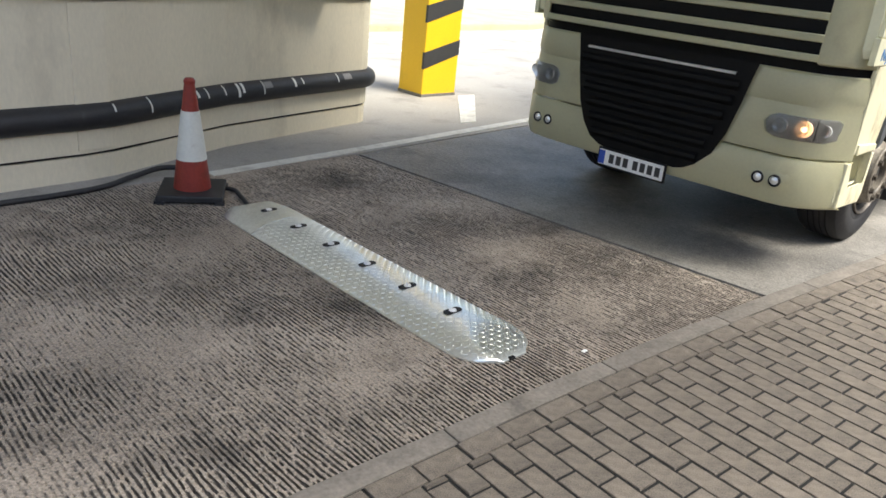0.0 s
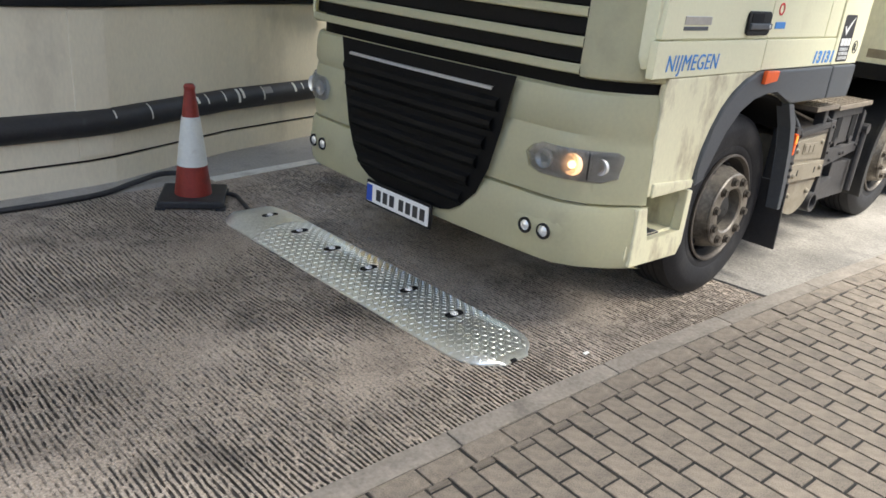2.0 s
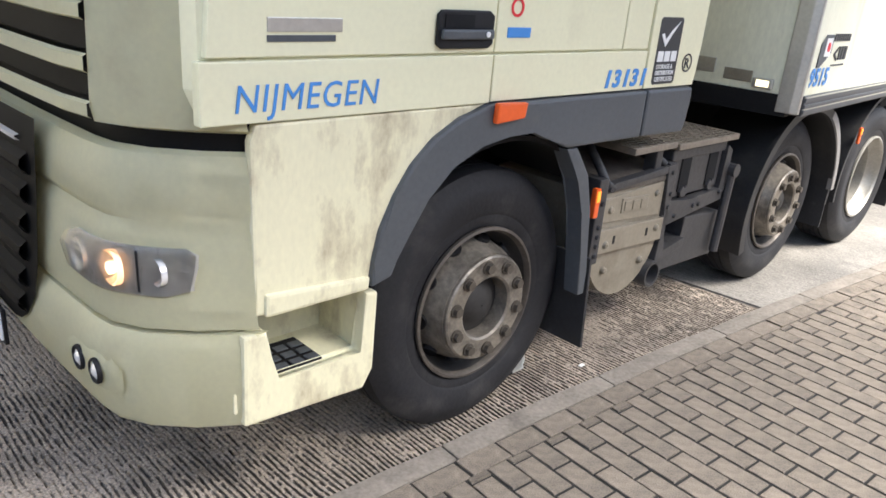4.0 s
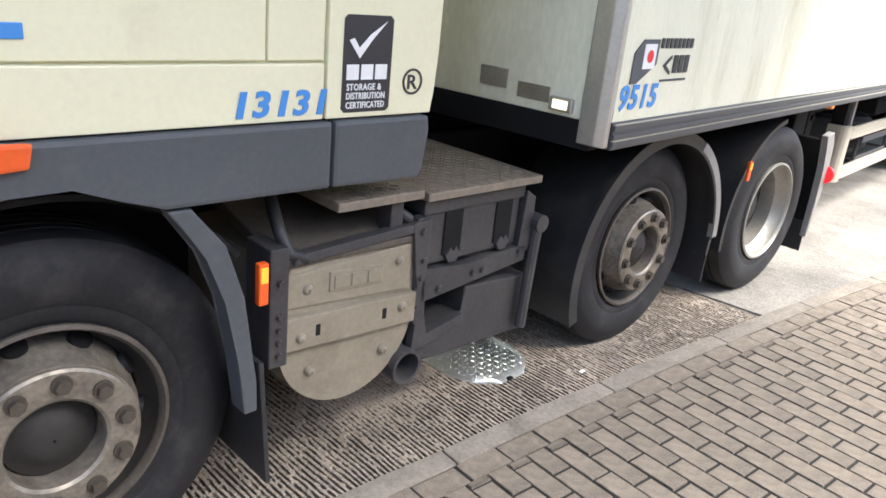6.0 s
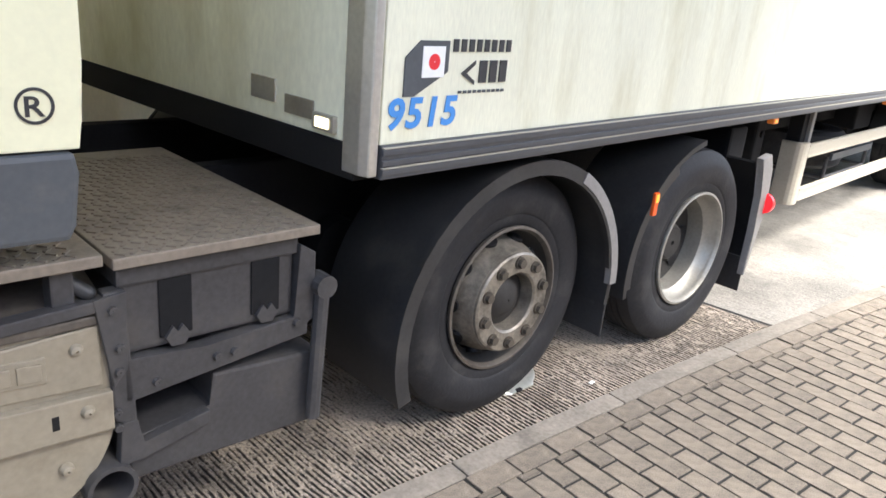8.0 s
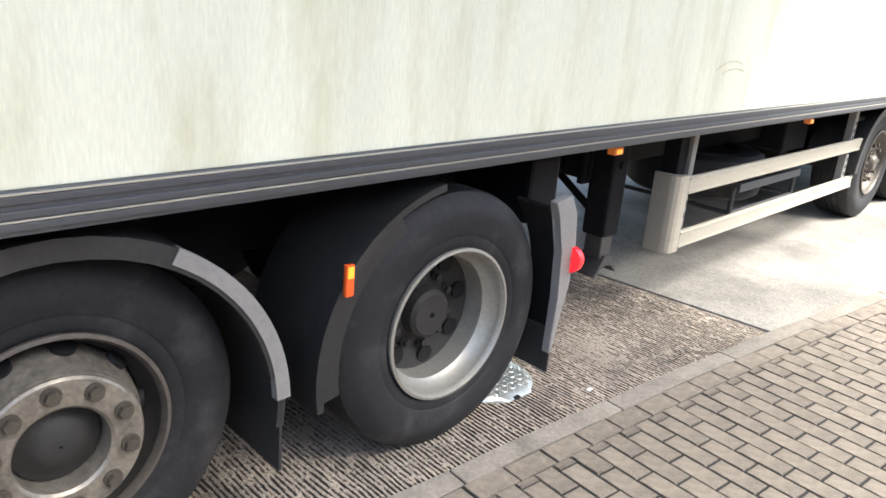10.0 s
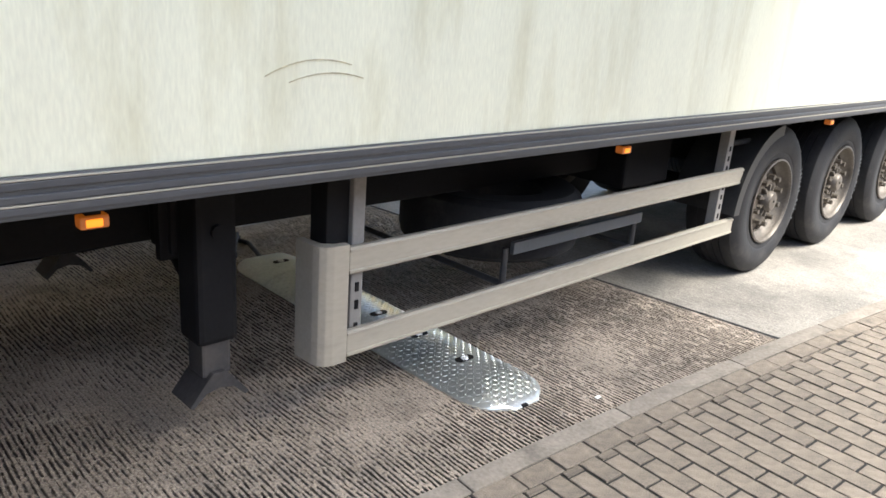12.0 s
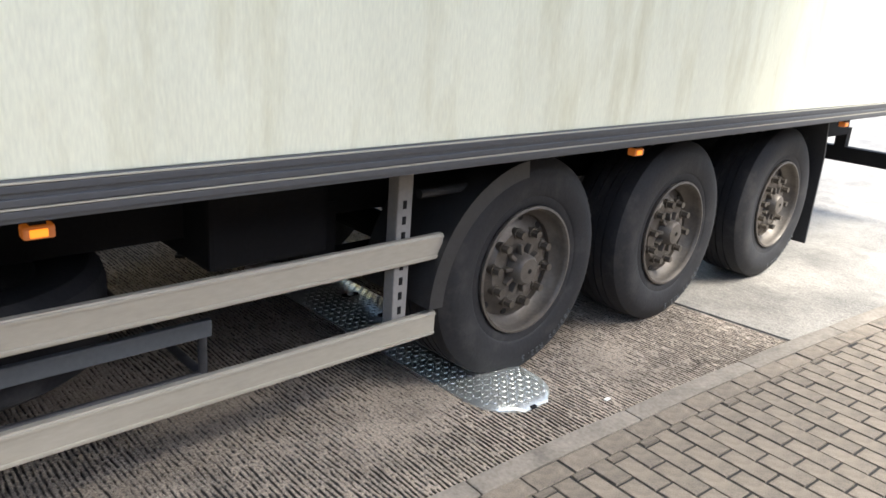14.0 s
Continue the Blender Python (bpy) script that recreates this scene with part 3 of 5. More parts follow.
tagged(part("wall_end", end, material("grey blocker wall", (0.3, 0.29, 0.27), 0.9, var=0.2, scale=3), None, "added unseen wall that blocks low light from the left"), kind="structure")

# pale bank and kerbs beyond the apron
bank = prism([(6, 11.2), (9, 10.6), (15, 11.0), (19, 12.4), (18, 14.4), (6, 14.6)], -0.1, 0.16, "z", 0.05)
tagged(part("traffic_island", bank, material("dry pale verge", (0.42, 0.38, 0.24), 0.95, var=0.25, scale=2, bump=0.5), None, "pale raised traffic island with dry verge"), kind="structure")
for yy, sx, ex in ((8.1, 3, 26), (9.3, 3, 26)):
    marking([(sx, yy), (ex, yy + 0.9), (ex, yy + 1.02), (sx, yy + 0.12)])
far = bmesh.new()
add_box(far, 2, 40, 30, 31, 0, 2.2)
tagged(part("yard_wall", far, material("sunlit rendered wall", (0.66, 0.60, 0.34), 0.9, var=0.1), None, "low pale rendered yard wall"), kind="structure")


# ---- traffic cone ----
def build_cone():
    cone = thing("traffic_cone", "dirty red traffic cone with white sleeve on a black rubber base", "traffic cone")
    cone.matrix_basis = pose(2.19, 3.10, 0, 0, 0, 58)
    bm = box(-0.2, 0.2, -0.2, 0.2, 0.008, 0.055, 0.012)
    for sx in (-1, 1):
        for sy in (-1, 1):
            add_box(bm, sx * 0.18 - 0.03, sx * 0.18 + 0.03, sy * 0.18 - 0.03, sy * 0.18 + 0.03, 0, 0.02)
    part("base", bm, RUBBER, cone, "black rubber base")

    def ring(z0, z1, extra, name, mat, label=""):
        r = lambda z: 0.117 - (z - 0.05) * 0.128 + extra
        part(name, turned([(r(z0), z0), (r(z1), z1), (r(z1) - 0.006, z1), (r(z0) - 0.006, z0)], 36, "z"), mat, cone, label, 40)
    ring(0.05, 0.72, 0, "body", CONE_RED)
    ring(0.245, 0.552, 0.003, "sleeve", CONE_WHITE, "white reflective sleeve")
    part("cap", turned([(0.032, 0.71), (0.036, 0.735), (0.026, 0.75), (0.016, 0.75), (0.016, 0.71)], 24, "z"), CONE_RED, cone, "", 40)


build_cone()


def hose(points, r, name, label):
    cu = bpy.data.curves.new(name, "CURVE")
    cu.dimensions, cu.bevel_depth, cu.bevel_resolution, cu.resolution_u = "3D", r, 3, 8
    sp = cu.splines.new("BEZIER")
    sp.bezier_points.add(len(points) - 1)
    for b, p in zip(sp.bezier_points, points):
        b.co, b.handle_left_type, b.handle_right_type = p, "AUTO", "AUTO"
    probe = bpy.data.objects.new(name, cu)
    scene.collection.objects.link(probe)
    bpy.context.view_layer.update()
    me = bpy.data.meshes.new_from_object(probe.evaluated_get(bpy.context.evaluated_depsgraph_get()))
    bpy.data.objects.remove(probe)
    me.materials.clear()
    me.materials.append(RUBBER)
    for f in me.polygons:
        f.use_smooth = True
    return tagged(new(name, me), label, "cable")


hose([(-1.5, 3.36, 0.018), (0.4, 3.33, 0.018), (1.14, 3.39, 0.018), (1.5, 3.4, 0.018), (1.78, 3.45, 0.018), (2.0, 3.54, 0.03), (2.26, 3.57, 0.05), (2.36, 3.42, 0.04), (2.34, 3.3, 0.02)], 0.018, "cable", "black rubber cable along the wall foot")
hose([(2.36, 3.12, 0.02), (2.44, 3.05, 0.016), (2.42, 2.9, 0.016), (2.37, 2.72, 0.016)], 0.014, "cable", "short black cable between cone and speed bump")


# ---- steel speed bump ----
BX, BW, BH = 2.367, 0.222, 0.058   # middle line, half width, height
Y0, Y1 = 0.472, 2.76


def bump_height(x, y):
    u = abs(x - BX) / half_width(y)
    if u >= 1:
        return 0.0
    h = BH * (1 - u ** 2.2)
    for end, way in ((Y0, 1), (Y1, -1)):
        d = (y - end) * way
        if d < 0.3:
            h = min(h, BH * max(0.0, math.sin(min(1.0, d / 0.3) * math.pi / 2)) ** 0.8)
    return max(h, 0.0)


def half_width(y):
    """The plan is rounded at both ends."""
    d = min(y - Y0, Y1 - y)
    if d >= 0.25:
        return BW
    return BW * max(0.12, 1 - ((0.25 - d) / 0.25) ** 2.6) ** 0.5


def bump_plate(y0, y1, lift=0.0):
    bm = bmesh.new()
    ny, nx = max(6, round((y1 - y0) / 0.02)), 26
    rows = []
    for i in range(ny + 1):
        y = y0 + (y1 - y0) * i / ny
        w = half_width(y)
        rows.append([bm.verts.new((BX + w * (2 * j / nx - 1), y, 0.004 + lift + min(bump_height(BX + w * (2 * j / nx - 1) * 0.999, y), BH))) for j in range(nx + 1)])
    for a, b in zip(rows, rows[1:]):
        for j in range(nx):
            bm.faces.new((a[j], a[j + 1], b[j + 1], b[j]))
    rim = [e for e in bm.edges if len(e.link_faces) == 1]
    low = bmesh.ops.extrude_edge_only(bm, edges=rim)["geom"]
    for v in low:
        if isinstance(v, bmesh.types.BMVert):
            v.co.z = max(0.0, v.co.z - 0.006) if v.co.z > 0.02 else 0.0
    return bm


def build_bump():
    bump = thing("speed_bump", "galvanised chequer plate speed bump bolted across the lane", "speed bump")
    seams = (Y0, 0.79, 1.08, 1.67, 2.30, Y1)
    for i, (a, b) in enumerate(zip(seams, seams[1:])):
        part("end_plate" if i in (0, 4) else "plate", bump_plate(a + (0.0015 if i else 0), b - 0.0015, 0.0025 if i in (0, 4) else 0.0), GALV_PLATE, bump, "smooth rounded galvanised end plate" if i in (0, 4) else "", 40)
    # raised lozenges, crosswise in turn
    bm = bmesh.new()
    pitch = 0.026
    for i in range(int((Y1 - Y0 - 0.1) / pitch)):
        y = Y0 + 0.05 + i * pitch
        w = half_width(y) - 0.012
        n = int(w / pitch)
        for j in range(-n, n + 1):
            x = BX + j * pitch
            h = bump_height(x, y)
            nx_, ny_ = (bump_height(x + 0.004, y) - bump_height(x - 0.004, y)) / 0.008, (bump_height(x, y + 0.004) - bump_height(x, y - 0.004)) / 0.008
            a = radians(45 if (i + j) % 2 else -45)
            c, s = math.cos(a), math.sin(a)
            end = y < 0.79 or y > 2.30
            lift, tall = 0.004 + (0.0025 if end else 0.0), 0.0014 if end else 0.0028
            def at(u, v, up):
                dx, dy = u * c - v * s, u * s + v * c
                return bm.verts.new((x + dx, y + dy, h + nx_ * dx + ny_ * dy + lift + up))
            ring = [at(-0.0105, 0, 0), at(0, -0.0038, 0), at(0.0105, 0, 0), at(0, 0.0038, 0)]
            top = [at(-0.006, 0, tall), at(0.006, 0, tall)]
            for f in ((ring[0], ring[1], top[0]), (ring[1], top[1], top[0]), (ring[1], ring[2], top[1]), (ring[2], ring[3], top[1]), (ring[3], top[0], top[1]), (ring[3], ring[0], top[0])):
                bm.faces.new(f)
    tagged(part("tread", bm, GALV_PLATE, bump), kind="stuff")
    for y in (0.871, 1.193, 1.513, 1.833, 2.152, 2.47):
        z = bump_height(BX, y) + 0.004
        # slot is not cut: a raised black shape gives its shade
        slot = prism([(BX + math.cos(radians(a)) * 0.023 + (0.03 if math.cos(radians(a)) > 0 else -0.03), y + math.sin(radians(a)) * 0.023) for a in range(0, 360, 20)], z, z + 0.0032, "z", 0)
        part("bolt_slot", slot, BLACK, bump, "black elongated shape for the shaded bolt slot")
        part("bolt_cap", turned([(0.019, z + 0.002), (0.017, z + 0.009), (0.007, z + 0.0115), (0.007, z + 0.002)], 18, "z", (BX, y, 0)), WHITE, bump, "white bolt cap", 30)
    # black block on the plate in place of a shaded cut-out
    part("notch", box(BX - 0.035, BX + 0.0, Y0 - 0.004, Y0 + 0.03, 0.001, 0.0125, 0.003), BLACK, bump, "black block for the shaded cut-out in the rounded end")


build_bump()


# ---- wheels ----
RADIUS = {"steer": 0.498, "drive": 0.498, "trailer": 0.512}


def tyre_mesh(r, w, inner):
    """Tyre turned about y; the outer face looks towards -y at y = 0."""
    prof = [(inner - 0.004, 0.02), (inner + 0.02, 0.004), (inner + 0.05, 0.004), (inner + 0.06, -0.003), (inner + 0.13, -0.006), (r - 0.06, -0.002), (r - 0.05, 0.004), (r - 0.03, 0.012), (r - 0.006, 0.032), (r, 0.06)]
    n = 5
    step = (w - 0.12) / n
    for i in range(n):
        a = 0.06 + i * step
        if i:
            prof += [(r, a + 0.004), ]
        prof += [(r, a + step - 0.006), (r - 0.011, a + step - 0.004), (r - 0.011, a + step + 0.003)] if i < n - 1 else [(r, a + step)]
    prof += [(r - 0.03, w - 0.012), (inner + 0.1, w), (inner - 0.004, w - 0.02)]
    return turned(prof, 64)


def repeat_round(name, bm, mat, parent, count, half=0.0, smooth=40):
    """Copies of one small piece round the wheel's axis, sharing its mesh."""
    first = part(name, bm, mat, parent, "", smooth)
    for i in range(count):
        ob = first if i == 0 else new(name, first.data)
        ob.parent = parent
        ob.matrix_basis = pose(0, 0, 0, 0, 360 * (i + half) / count, 0)


def nut(ring, y, r=0.017, tall=0.03):
    bm = bmesh.new()
    c = Vector((ring, y, 0))
    rod(bm, c + Vector((0, 0.01, 0)), c - Vector((0, tall, 0)), r, 6)
    rod(bm, c + Vector((0, 0.01, 0)), c - Vector((0, tall * 0.35, 0)), r * 1.35, 12)
    return bm


# solid plug, used in black to give an opening's shade as colour
def hole(ring, y, r, way=(0, 0.012, 0)):
    bm = bmesh.new()
    c = Vector((ring, y, 0))
    rod(bm, c, c + Vector(way), r, 16)
    return bm


def build_wheel(parent, x, y, kind, w=0.31, mirror=False):
    r, inner = RADIUS[kind], 0.286
    holder = part("wheel", tyre_mesh(r, w, inner), TYRE, parent, "worn black truck tyre", 35)
    well = [(inner + 0.002, 0.006), (inner - 0.014, 0.012), (inner - 0.02, 0.05), (inner - 0.045, 0.075), (inner - 0.05, w - 0.05), (inner - 0.01, w - 0.02), (inner, w - 0.02), (inner - 0.002, 0.03)]
    # the steer rim takes the near-black steel for the shade in its well
    part("rim", turned(well, 56), {"steer": RIM_SHADED, "drive": RIM_PALE, "trailer": RIM}[kind], holder, "pale wide rim" if kind == "drive" else "dirty steel rim", 40)
    part("rim_flange", turned([(inner + 0.007, 0.005), (inner + 0.007, -0.006), (inner - 0.004, -0.009), (inner - 0.014, 0.008), (inner - 0.014, 0.013), (inner, 0.013)], 56), RIM if kind != "drive" else RIM_PALE, holder, "", 40)
    if kind == "steer":
        part("disc", turned([(0.238, 0.13), (0.236, 0.085), (0.224, 0.025), (0.21, -0.008), (0.204, -0.034), (0.17, -0.034), (0.17, 0.06), (0.2, 0.15)], 48), RIM_STEER, holder, "dirty domed steel wheel disc", 35)
        part("bolt_ring", turned([(0.203, -0.024), (0.2, -0.045), (0.193, -0.051), (0.124, -0.051), (0.116, -0.044), (0.113, 0.12), (0.19, 0.12)], 48), RIM_STEER, holder, "bolted steel hub ring", 35)
        repeat_round("wheel_nut", nut(0.163, -0.049, 0.0185, 0.024), RIM_NUT, holder, 10)
        # hub fills the ring, its dark colour replacing the shade in there
        part("hub_cap", turned([(0.1125, 0.11), (0.11, 0.012), (0.085, 0.004), (0.07, -0.008), (0.052, -0.02), (0.02, -0.026), (0.004, -0.026), (0.004, 0.11)], 28), RIM_SHADED, holder, "hub set forward, coloured dark for the shade round it", 40)
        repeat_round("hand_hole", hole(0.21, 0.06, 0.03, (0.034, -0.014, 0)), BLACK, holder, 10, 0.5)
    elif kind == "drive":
        part("disc", turned([(0.245, 0.16), (0.15, 0.19), (0.12, 0.17), (0.05, 0.165), (0.012, 0.165), (0.012, 0.24), (0.245, 0.24)], 48), RIM_SHADED, holder, "dark recessed wheel disc", 35)
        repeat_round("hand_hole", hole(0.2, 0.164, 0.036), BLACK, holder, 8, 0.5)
        repeat_round("wheel_nut", nut(0.137, 0.178, 0.015, 0.03), RIM_SHADED, holder, 10)
        part("hub_cap", turned([(0.1, 0.18), (0.095, 0.12), (0.08, 0.105), (0.012, 0.102), (0.012, 0.18)], 28), RIM_SHADED, holder, "dark hub", 40)
    else:
        part("disc", turned([(0.245, 0.10), (0.2, 0.085), (0.17, 0.05), (0.11, 0.046), (0.09, 0.055), (0.012, 0.055), (0.012, 0.12), (0.245, 0.12)], 48), RIM, holder, "dirty steel wheel disc", 35)
        repeat_round("wheel_nut", nut(0.165, 0.06, 0.0185, 0.055), RIM_NUT, holder, 10)
        part("hub_cap", turned([(0.075, 0.06), (0.068, 0.0), (0.056, -0.014), (0.012, -0.018), (0.012, 0.06)], 28), RIM, holder, "axle hub cap", 40)
        repeat_round("hub_rib", box(0.07, 0.115, 0.02, 0.055, -0.008, 0.008, 0.002), RIM, holder, 10)
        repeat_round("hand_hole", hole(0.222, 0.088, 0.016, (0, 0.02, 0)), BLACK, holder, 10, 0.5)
    return holder


# ---- tractor unit: front axle at x = 0, camera side at y = -1.2 ----
TRACTOR = thing("tractor_unit", "cream three-axle tractor unit with black grille and grey skirts", "truck")
NEAR, FARSIDE, MID = -1.2, 1.12, -0.045


def front_x(y, out=0.0):
    """The nose bows back towards its corners."""
    u = abs(y - MID) / 1.155
    return -1.275 + 0.05 * u ** 2 + 0.27 * max(0.0, (u - 0.72) / 0.28) ** 2.3 - out


def nose(name, rows, y0, y1, mat, label="", n=28, depth=0.06, parent=None):
    """A bowed front panel: rows of (height, how far it stands out, or a pair of side limits as third)."""
    bm = bmesh.new()
    grid = []
    for row in rows:
        z, out = row[0], row[1]
        lo, hi = (row[2], row[3]) if len(row) > 2 else (y0, y1)
        grid.append([bm.verts.new((front_x(lo + (hi - lo) * i / n, out), lo + (hi - lo) * i / n, z)) for i in range(n + 1)])
    for a, b in zip(grid, grid[1:]):
        for i in range(n):
            bm.faces.new((a[i], a[i + 1], b[i + 1], b[i]))
    bmesh.ops.solidify(bm, geom=bm.faces[:], thickness=-depth)
    return part(name, bm, mat, parent or TRACTOR, label, 35)


def build_front():
    near, farr = -1.2, 1.11
    bumper = nose("bumper", [(0.40, -0.05), (0.415, 0.0), (0.45, 0.02), (0.56, 0.025), (0.655, 0.02), (0.69, 0.0), (0.693, -0.03)], near, farr, CREAM, "cream front bumper")
    nose("headlamp_panel", [(0.698, -0.02), (0.705, 0.0), (0.76, 0.008), (0.95, 0.0), (0.99, -0.012), (1.02, 0.004), (1.12, 0.0), (1.16, -0.015), (1.17, -0.04)], near, farr, CREAM, "cream front panel round the headlamps")
    # the gap's shade is given by a black panel
    nose("gap_panel", [(1.15, -0.06), (1.26, -0.06)], near + 0.02, farr - 0.02, BLACK, "black panel filling the shaded gap below the cab", depth=0.03)
    # added backing, keeps daylight from showing between the strips
    nose("backing_panel", [(1.14, -0.1), (1.64, -0.1)], near + 0.03, farr - 0.03, BLACK, "added black panel blocking daylight behind the front strips", depth=0.03)
    # black grille, narrowing downwards
    shape = [(0.475, -0.30, 0.20), (0.49, -0.36, 0.27), (0.53, -0.43, 0.35), (0.62, -0.52, 0.42), (0.75, -0.58, 0.475), (0.95, -0.63, 0.52), (1.10, -0.66, 0.545), (1.178, -0.68, 0.56)]
    grille = nose("grille", [(z, 0.03, lo, hi) for z, lo, hi in shape], 0, 0, BLACK, "black slatted radiator grille", depth=0.03)
    for z in (0.575, 0.67, 0.765, 0.86, 0.955, 1.045):
        u = (z - 0.475) / 0.7
        lo, hi = -0.40 - 0.20 * min(1, u * 1.3), 0.31 + 0.2 * min(1, u * 1.3)
        nose("slat", [(z - 0.036, 0.031), (z - 0.026, 0.046), (z - 0.008, 0.056), (z + 0.012, 0.052), (z + 0.028, 0.031)], lo, hi, BLACK, depth=0.012, n=10, parent=grille)
    nose("grille_bar", [(1.098, 0.034), (1.101, 0.046), (1.112, 0.046), (1.115, 0.034)], -0.563, 0.468, CHROME, "bright metal bar", depth=0.01, n=10, parent=grille)
    # bands over the grille
    for z0, z1, mat, out in ((1.232, 1.272, CREAM, 0.03), (1.272, 1.335, BLACK, 0.0), (1.335, 1.378, CREAM, 0.03), (1.378, 1.45, BLACK, 0.0), (1.45, 1.49, CREAM, 0.03), (1.49, 1.60, BLACK, 0.0)):
        nose("front_band", [(z0, out - 0.01), (z0 + 0.006, out), (z1 - 0.006, out), (z1, out - 0.01)], -0.97, 0.88, mat, "cream front strip" if mat is CREAM else "black front strip", depth=0.03, n=16)
    for lo, hi in ((-1.195, -0.965), (0.875, 1.105)):
        nose("corner_deflector", [(1.215, -0.03), (1.225, 0.012), (1.26, 0.02), (1.9, 0.0)], lo, hi, CREAM, "cream rounded corner deflector", depth=0.04, n=12)
    nose("windscreen", [(1.62, 0.0), (2.5, -0.16)], -1.02, 0.93, SCREEN, "dark windscreen", depth=0.01)
    nose("sun_visor", [(2.5, -0.16), (2.62, -0.12), (3.3, -0.35)], -1.1, 1.0, CREAM, "cream roof front", depth=0.04)
    # lamps
    for sgn in (-1, 1):
        def yy(d):
            return MID + sgn * d
        lo, hi = sorted((yy(0.735), yy(1.14)))
        lamp = nose("headlamp", [(0.80, 0.006, *sorted((yy(0.80), yy(1.04)))), (0.82, 0.012, *sorted((yy(0.755), yy(1.08)))), (0.88, 0.014, *sorted((yy(0.735), yy(1.09)))), (0.915, 0.012, *sorted((yy(0.76), yy(1.09)))), (0.93, 0.006, *sorted((yy(0.80), yy(1.07))))], 0, 0, REFLECTOR, "headlamp with clear lens", depth=0.012, n=10)
        for d, r, mat in ((0.82, 0.042, REFLECTOR), (0.945, 0.046, BULB if sgn < 0 else REFLECTOR), (1.035, 0.034, REFLECTOR)):
            x = front_x(yy(d), 0.014)
            part("lamp_bowl", turned([(r, -0.012), (r * 0.8, -0.006), (r * 0.3, 0.004), (0.004, 0.004), (0.004, 0.008), (r, 0.004)], 24, "x", (x, yy(d), 0.868)), mat, lamp, "glowing lamp bowl" if mat is BULB else "", 50)
        if sgn < 0:
            part("lamp_core", turned([(0.016, -0.016), (0.004, -0.02), (0.004, 0.0), (0.016, 0.0)], 14, "x", (front_x(yy(0.945), 0.014), yy(0.945), 0.868)), BULB_CORE, lamp, "lit bulb", 50)
        nose("lamp_divider", [(0.81, 0.016), (0.92, 0.018)], *sorted((yy(0.995), yy(1.0))), PLASTIC, depth=0.01, n=2, parent=lamp)
        nose("indicator" if sgn > 0 else "reflector_end", [(0.82, 0.016), (0.91, 0.018)], *sorted((yy(1.07), yy(1.085))), ORANGE if sgn > 0 else REFLECTOR, "orange corner lens" if sgn > 0 else "", depth=0.008, n=4, parent=lamp)
        nose("lamp_lens", [(0.798, 0.014, *sorted((yy(0.80), yy(1.04)))), (0.82, 0.028, *sorted((yy(0.752), yy(1.085)))), (0.88, 0.034, *sorted((yy(0.732), yy(1.095)))), (0.916, 0.028, *sorted((yy(0.757), yy(1.095)))), (0.933, 0.014, *sorted((yy(0.80), yy(1.075))))], 0, 0, GLASS, "clear lens", depth=0.003, n=10, parent=lamp).visible_shadow = False
        recess = nose("fog_lamp_panel", [(0.50, 0.02, *sorted((yy(0.74), yy(0.92)))), (0.525, 0.029, *sorted((yy(0.70), yy(0.96)))), (0.58, 0.031, *sorted((yy(0.70), yy(0.96)))), (0.605, 0.02, *sorted((yy(0.74), yy(0.92))))], 0, 0, CREAM, "oval fog lamp recess", depth=0.008, n=8, parent=bumper)
        for d in (0.775, 0.872):
            x = front_x(yy(d), 0.03)
            part("fog_lamp", turned([(0.036, -0.004), (0.032, -0.009), (0.028, -0.003), (0.004, -0.001), (0.004, 0.004), (0.036, 0.004)], 22, "x", (x, yy(d), 0.555)), BLACK, recess, "small round fog lamp", 40)
            part("fog_lamp_glass", turned([(0.018, -0.006), (0.012, -0.010), (0.003, -0.011), (0.003, -0.002), (0.025, -0.002)], 18, "x", (x, yy(d), 0.555)), REFLECTOR, recess, "", 40)
    # registration plate with plain bars
    plate = part("number_plate", box(-1.345, -1.33, -0.262, 0.222, 0.375, 0.475, 0.004), WHITE, TRACTOR, "white number plate in a black frame")
    part("plate_frame", box(-1.338, -1.325, -0.275, 0.235, 0.362, 0.488, 0.004), BLACK, plate)
    part("plate_band", box(-1.3475, -1.344, 0.175, 0.22, 0.38, 0.47, 0.001), material("blue plate band", (0.03, 0.08, 0.4), 0.5), plate)
    for i in range(7):
        y = 0.14 - i * 0.054 - (0.02 if i > 2 else 0)
        part("plate_bar", box(-1.3475, -1.344, y - 0.036, y, 0.395, 0.455, 0.001), INK, plate)


build_front()


